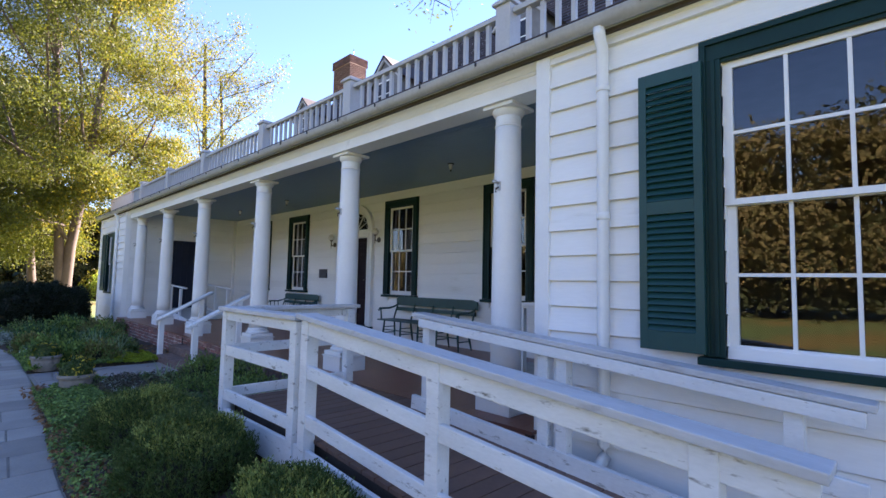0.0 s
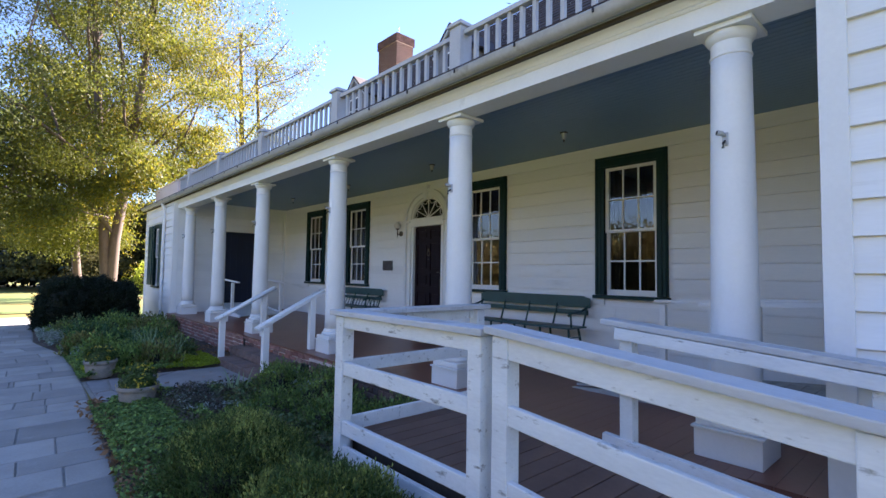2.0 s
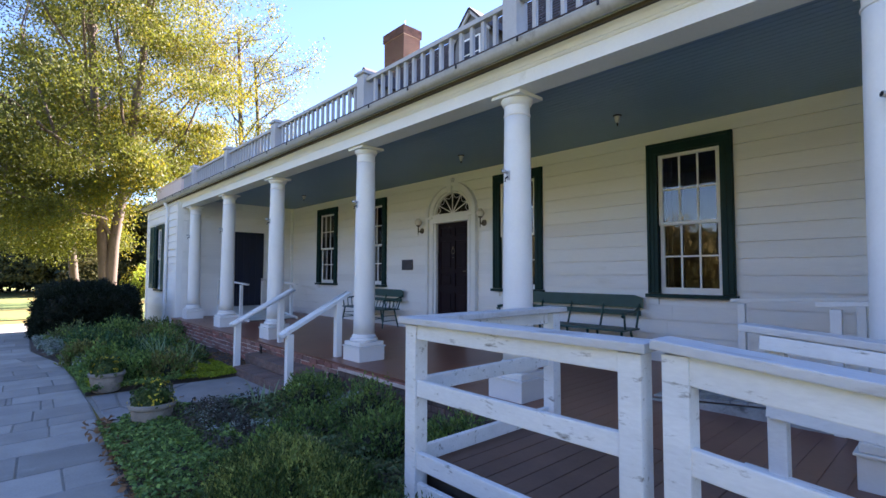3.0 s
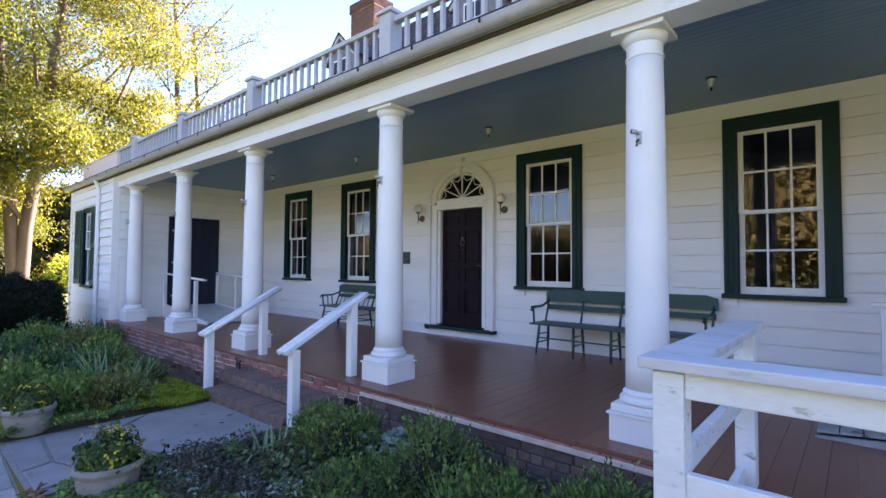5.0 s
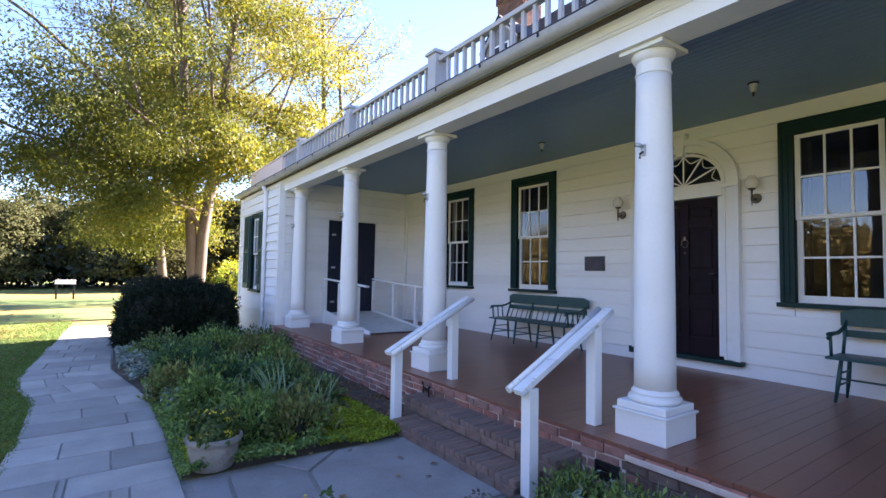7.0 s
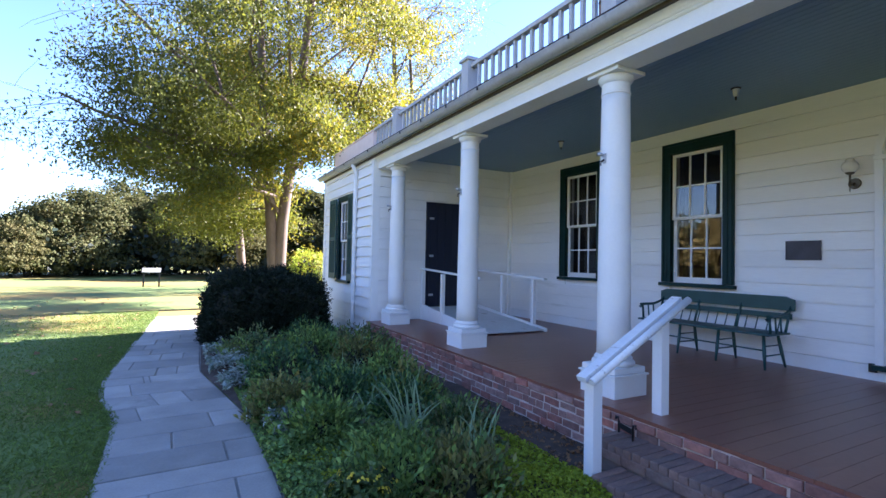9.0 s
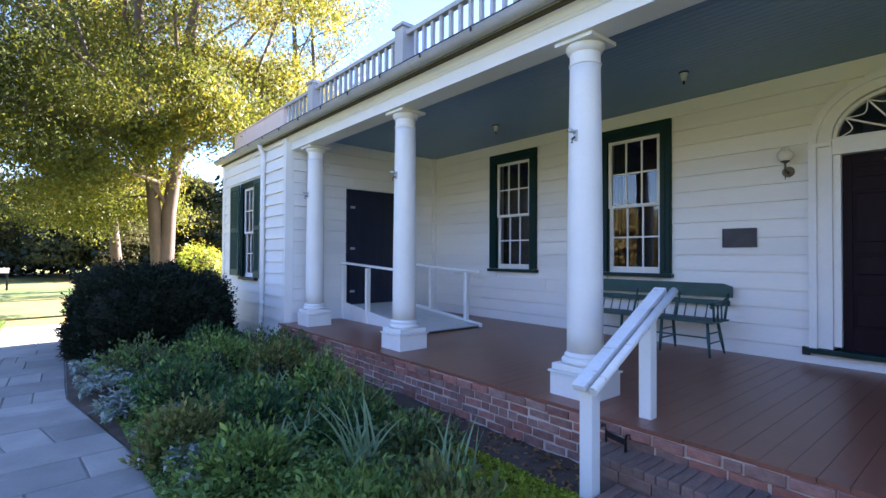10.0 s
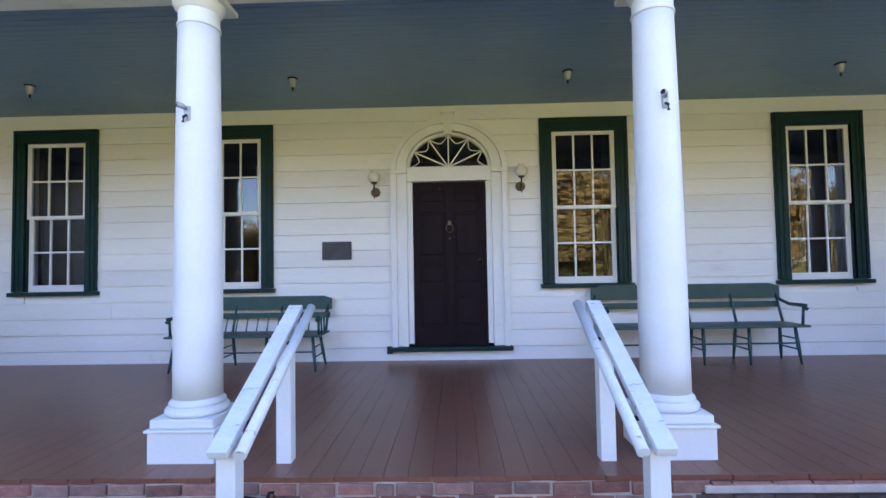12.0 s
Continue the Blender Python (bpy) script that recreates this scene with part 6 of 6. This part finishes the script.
old_full = part("brick", brick_mesh(0.203, 0.064, 0.02), OLDBRICK, base)
old_full.matrix_basis = pose(EDGE + 0.013, SIDE_R + 0.2, 0.10)
old_header = part("brick", brick_mesh(0.098, 0.064, 0.02), OLDBRICK, base)
old_header.matrix_basis = pose(EDGE + 0.013, SIDE_R + 0.06, 0.10)
spare_v, spare_f = [], []
for c in range(6):
    z = DECKZ - 0.066 - 0.0745 * c
    y = SIDE_L - 0.12 + (0.1 if c % 2 else 0) - 0.02 * c
    while y > SIDE_R + 0.1:
        head = c % 3 == 2 and rb.random() < 0.9 or rb.random() < 0.06
        w = 0.110 if head else 0.216
        proud = rb.uniform(-0.006, 0.006) - (0.012 if c == 0 else 0)
        cy = y - w / 2
        if 4.9 < cy and not (cy < 8.4 and c == 0) and z > GROUND + 0.0 and not (8.82 < cy < 10.83 and z < 0.33) and c < 5:
            again((header if head else full) if cy > 8.3 else (old_header if head else old_full), pose(EDGE + 0.007 + proud, cy, z + rb.uniform(-0.005, 0.005), rb.uniform(-1.5, 1.5), rb.uniform(-1.2, 1.2), rb.uniform(-1, 1)) @ Matrix.Diagonal((1, rb.uniform(0.93, 1.03), rb.uniform(0.86, 1.08), 1)), base)
        else:
            i = len(spare_v)
            h = w / 2 - 0.006
            x = EDGE - 0.012 + proud
            spare_v += [(x, cy - h, z - 0.031), (x, cy + h, z - 0.031), (x, cy + h, z + 0.031), (x, cy - h, z + 0.031), (x + 0.02, cy - h, z - 0.031), (x + 0.02, cy + h, z - 0.031), (x + 0.02, cy + h, z + 0.031), (x + 0.02, cy - h, z + 0.031)]
            spare_f += [(i, i + 3, i + 2, i + 1), (i + 3, i + 7, i + 6, i + 2), (i, i + 1, i + 5, i + 4), (i, i + 4, i + 7, i + 3), (i + 1, i + 2, i + 6, i + 5)]
        y -= w
sp = from_arrays("bricks", spare_v, spare_f, BRICK, base)
tagged(sp, kind="stuff")
part("edge_strip", boxed(EDGE - 0.034, EDGE - 0.005, 4.9, 8.35, DECKZ - 0.092, DECKZ - 0.052, bevel=0.006), MORTAR, base, "pale mortared ledge")

WORNBRICK = material("worn_pinkish_step_brick", (0.20, 0.125, 0.098), 0.9, vary=0.35, scale=7, grain=50, bump=0.9, dirt=(0.15, 0.135, 0.10), dirt_amount=0.55, dirt_scale=3, each=0.16, second=(0.17, 0.12, 0.10))
step = thing("brick_step", pose(0, 0, 0), "two worn mossy brown brick steps before the front door", "step", kind="structure")
top_b = front_b = None
for x0, x1, y0, y1, zt_step in ((3.06, EDGE - 0.022, 8.72, 10.93, 0.338), (2.78, 3.07, 8.87, 10.67, 0.195)):
    part("step_core", boxed(x0 + 0.014, x1, y0 + 0.012, y1 - 0.012, 0.0, zt_step - 0.010), WORNBRICK, step)
    nk = round((y1 - y0) / 0.0725)
    for k in range(nk):
        y = y0 + (k + 0.5) * (y1 - y0) / nk
        at = pose(x0 + (x1 - x0) / 2 + rb.uniform(-0.004, 0.004), y, zt_step + rb.uniform(-0.006, 0.002), rb.uniform(-2, 2), rb.uniform(-1, 1) - 1.5, rb.uniform(-1.5, 1.5)) @ Matrix.Diagonal(((x1 - x0) / 0.30, 1, 1, 1))
        if top_b is None:
            top_b = part("brick", boxed(-0.150, 0.150, -0.0345, 0.0345, -0.06, 0.0, bevel=0.012), WORNBRICK, step)
            top_b.matrix_basis = at
        else:
            again(top_b, at, step)
    z, row = zt_step - 0.06 - 0.034, 0
    while z > (0.19 if x0 > 3 else GROUND - 0.02):
        y = y0 + (0.105 if row % 2 else 0.0)
        while y < y1 - 0.2:
            at = pose(x0 + 0.013 + rb.uniform(-0.004, 0.004), y + 0.105, z)
            if front_b is None:
                front_b = part("brick", brick_mesh(0.209, 0.069, 0.02), WORNBRICK, step)
                front_b.matrix_basis = at
            else:
                again(front_b, at, step)
            y += 0.215
        z -= 0.0745
        row += 1


# ---- small things ----
def boot_scraper(x, y, z, turn):
    root = thing("boot_scraper", pose(x, y, z, 0, 0, turn), "small black iron boot scraper with curled ends", "boot scraper")
    for s in (-1, 1):
        bm = bmesh.new()
        tube(bm, [(s * 0.09, 0, 0), (s * 0.09, 0, 0.09), (s * 0.10, 0, 0.12), (s * 0.125, 0, 0.125), (s * 0.13, 0, 0.10)], 0.009, 8)
        part("upright", bm, IRON, root)
    part("blade", boxed(-0.09, 0.09, -0.004, 0.004, 0.045, 0.085), IRON, root)


boot_scraper(3.28, 10.80, 0.334, 75)
boot_scraper(1.62, 8.86, GROUND + 0.03, 20)

n = 14
rr = np.random.RandomState(8)
p = np.stack([rr.uniform(0.9, 2.7, n), rr.uniform(9.1, 10.5, n), np.full(n, GROUND + 0.034)], 1)
tagged(leaves("fallen_leaves", p, np.tile([0, 0, 1.0], (n, 1)), 0.07, DRYLEAF, None, 32, 0.7, 0.2), "a few dry leaves on the stone landing", "leaves", kind="stuff")

over = thing("overhanging_tree", pose(16.5, 7.0, GROUND), "tall tree behind the house with a limb over the roof", "tree")
bm = bmesh.new()
tube(bm, [(0, 0, 0), (0.1, 0, 7), (-0.1, 0.1, 13), (0.1, 0, 18)], [0.4, 0.33, 0.26, 0.05], 12)
tube(bm, [(-0.1, 0.1, 13), (-3.5, 0.6, 14.2), (-7.2, 1.2, 12.4), (-8.7, 1.15, 9.6), (-9.0, 1.1, 8.3)], [0.18, 0.12, 0.06, 0.025, 0.006], 8)
for k in range(7):
    a = k * 0.9
    tube(bm, [(-8.6 - 0.05 * k, 1.15, 9.4 - 0.15 * k), (-8.8 + 0.4 * math.cos(a), 1.1 + 0.45 * math.sin(a), 8.8 - 0.1 * k), (-8.9 + 0.7 * math.cos(a), 1.1 + 0.75 * math.sin(a), 8.2 + 0.05 * k)], [0.014, 0.009, 0.004], 5)
part("trunk", bm, BARKDARK, over)
n = 130
rr = np.random.RandomState(6)
p = np.array([-8.9, 1.1, 8.55]) + rr.normal(0, 1, (n, 3)) * np.array([0.5, 0.55, 0.28])
tagged(leaves("crown", p, np.tile([0, 0, 0.5], (n, 1)), 0.11, OLIVE, over, 33, 0.5, 1.0), kind="stuff")

box_out = thing("wall_outlet", pose(BACK - 0.026, 10.52, 0.625), "small dark outlet box low on the porch wall", "outlet")
part("box", boxed(-0.035, 0.0, -0.035, 0.035, -0.045, 0.045, bevel=0.005), IRON, box_out)
part("cover", boxed(-0.042, -0.036, -0.030, 0.030, -0.040, 0.040, bevel=0.003), IRON, box_out)

vent = thing("foundation_vent", pose(EDGE - 0.012, 8.50, 0.265), "small dark iron vent in the porch's brick base", "vent")
vf = bmesh.new()
for a in ((-0.10, 0.10, 0.048, 0.065), (-0.10, 0.10, -0.065, -0.048), (-0.10, -0.083, -0.0475, 0.0475), (0.083, 0.10, -0.0475, 0.0475)):
    box(vf, -0.022, 0.012, *a)
part("frame", vf, IRON, vent)
for k in range(5):
    part("slat", boxed(-0.014, 0.010, -0.082, 0.082, -0.040 + k * 0.0185, -0.032 + k * 0.0185), IRON, vent)
part("backing", boxed(0.011, 0.014, -0.09, 0.09, -0.055, 0.055), IRON, vent)
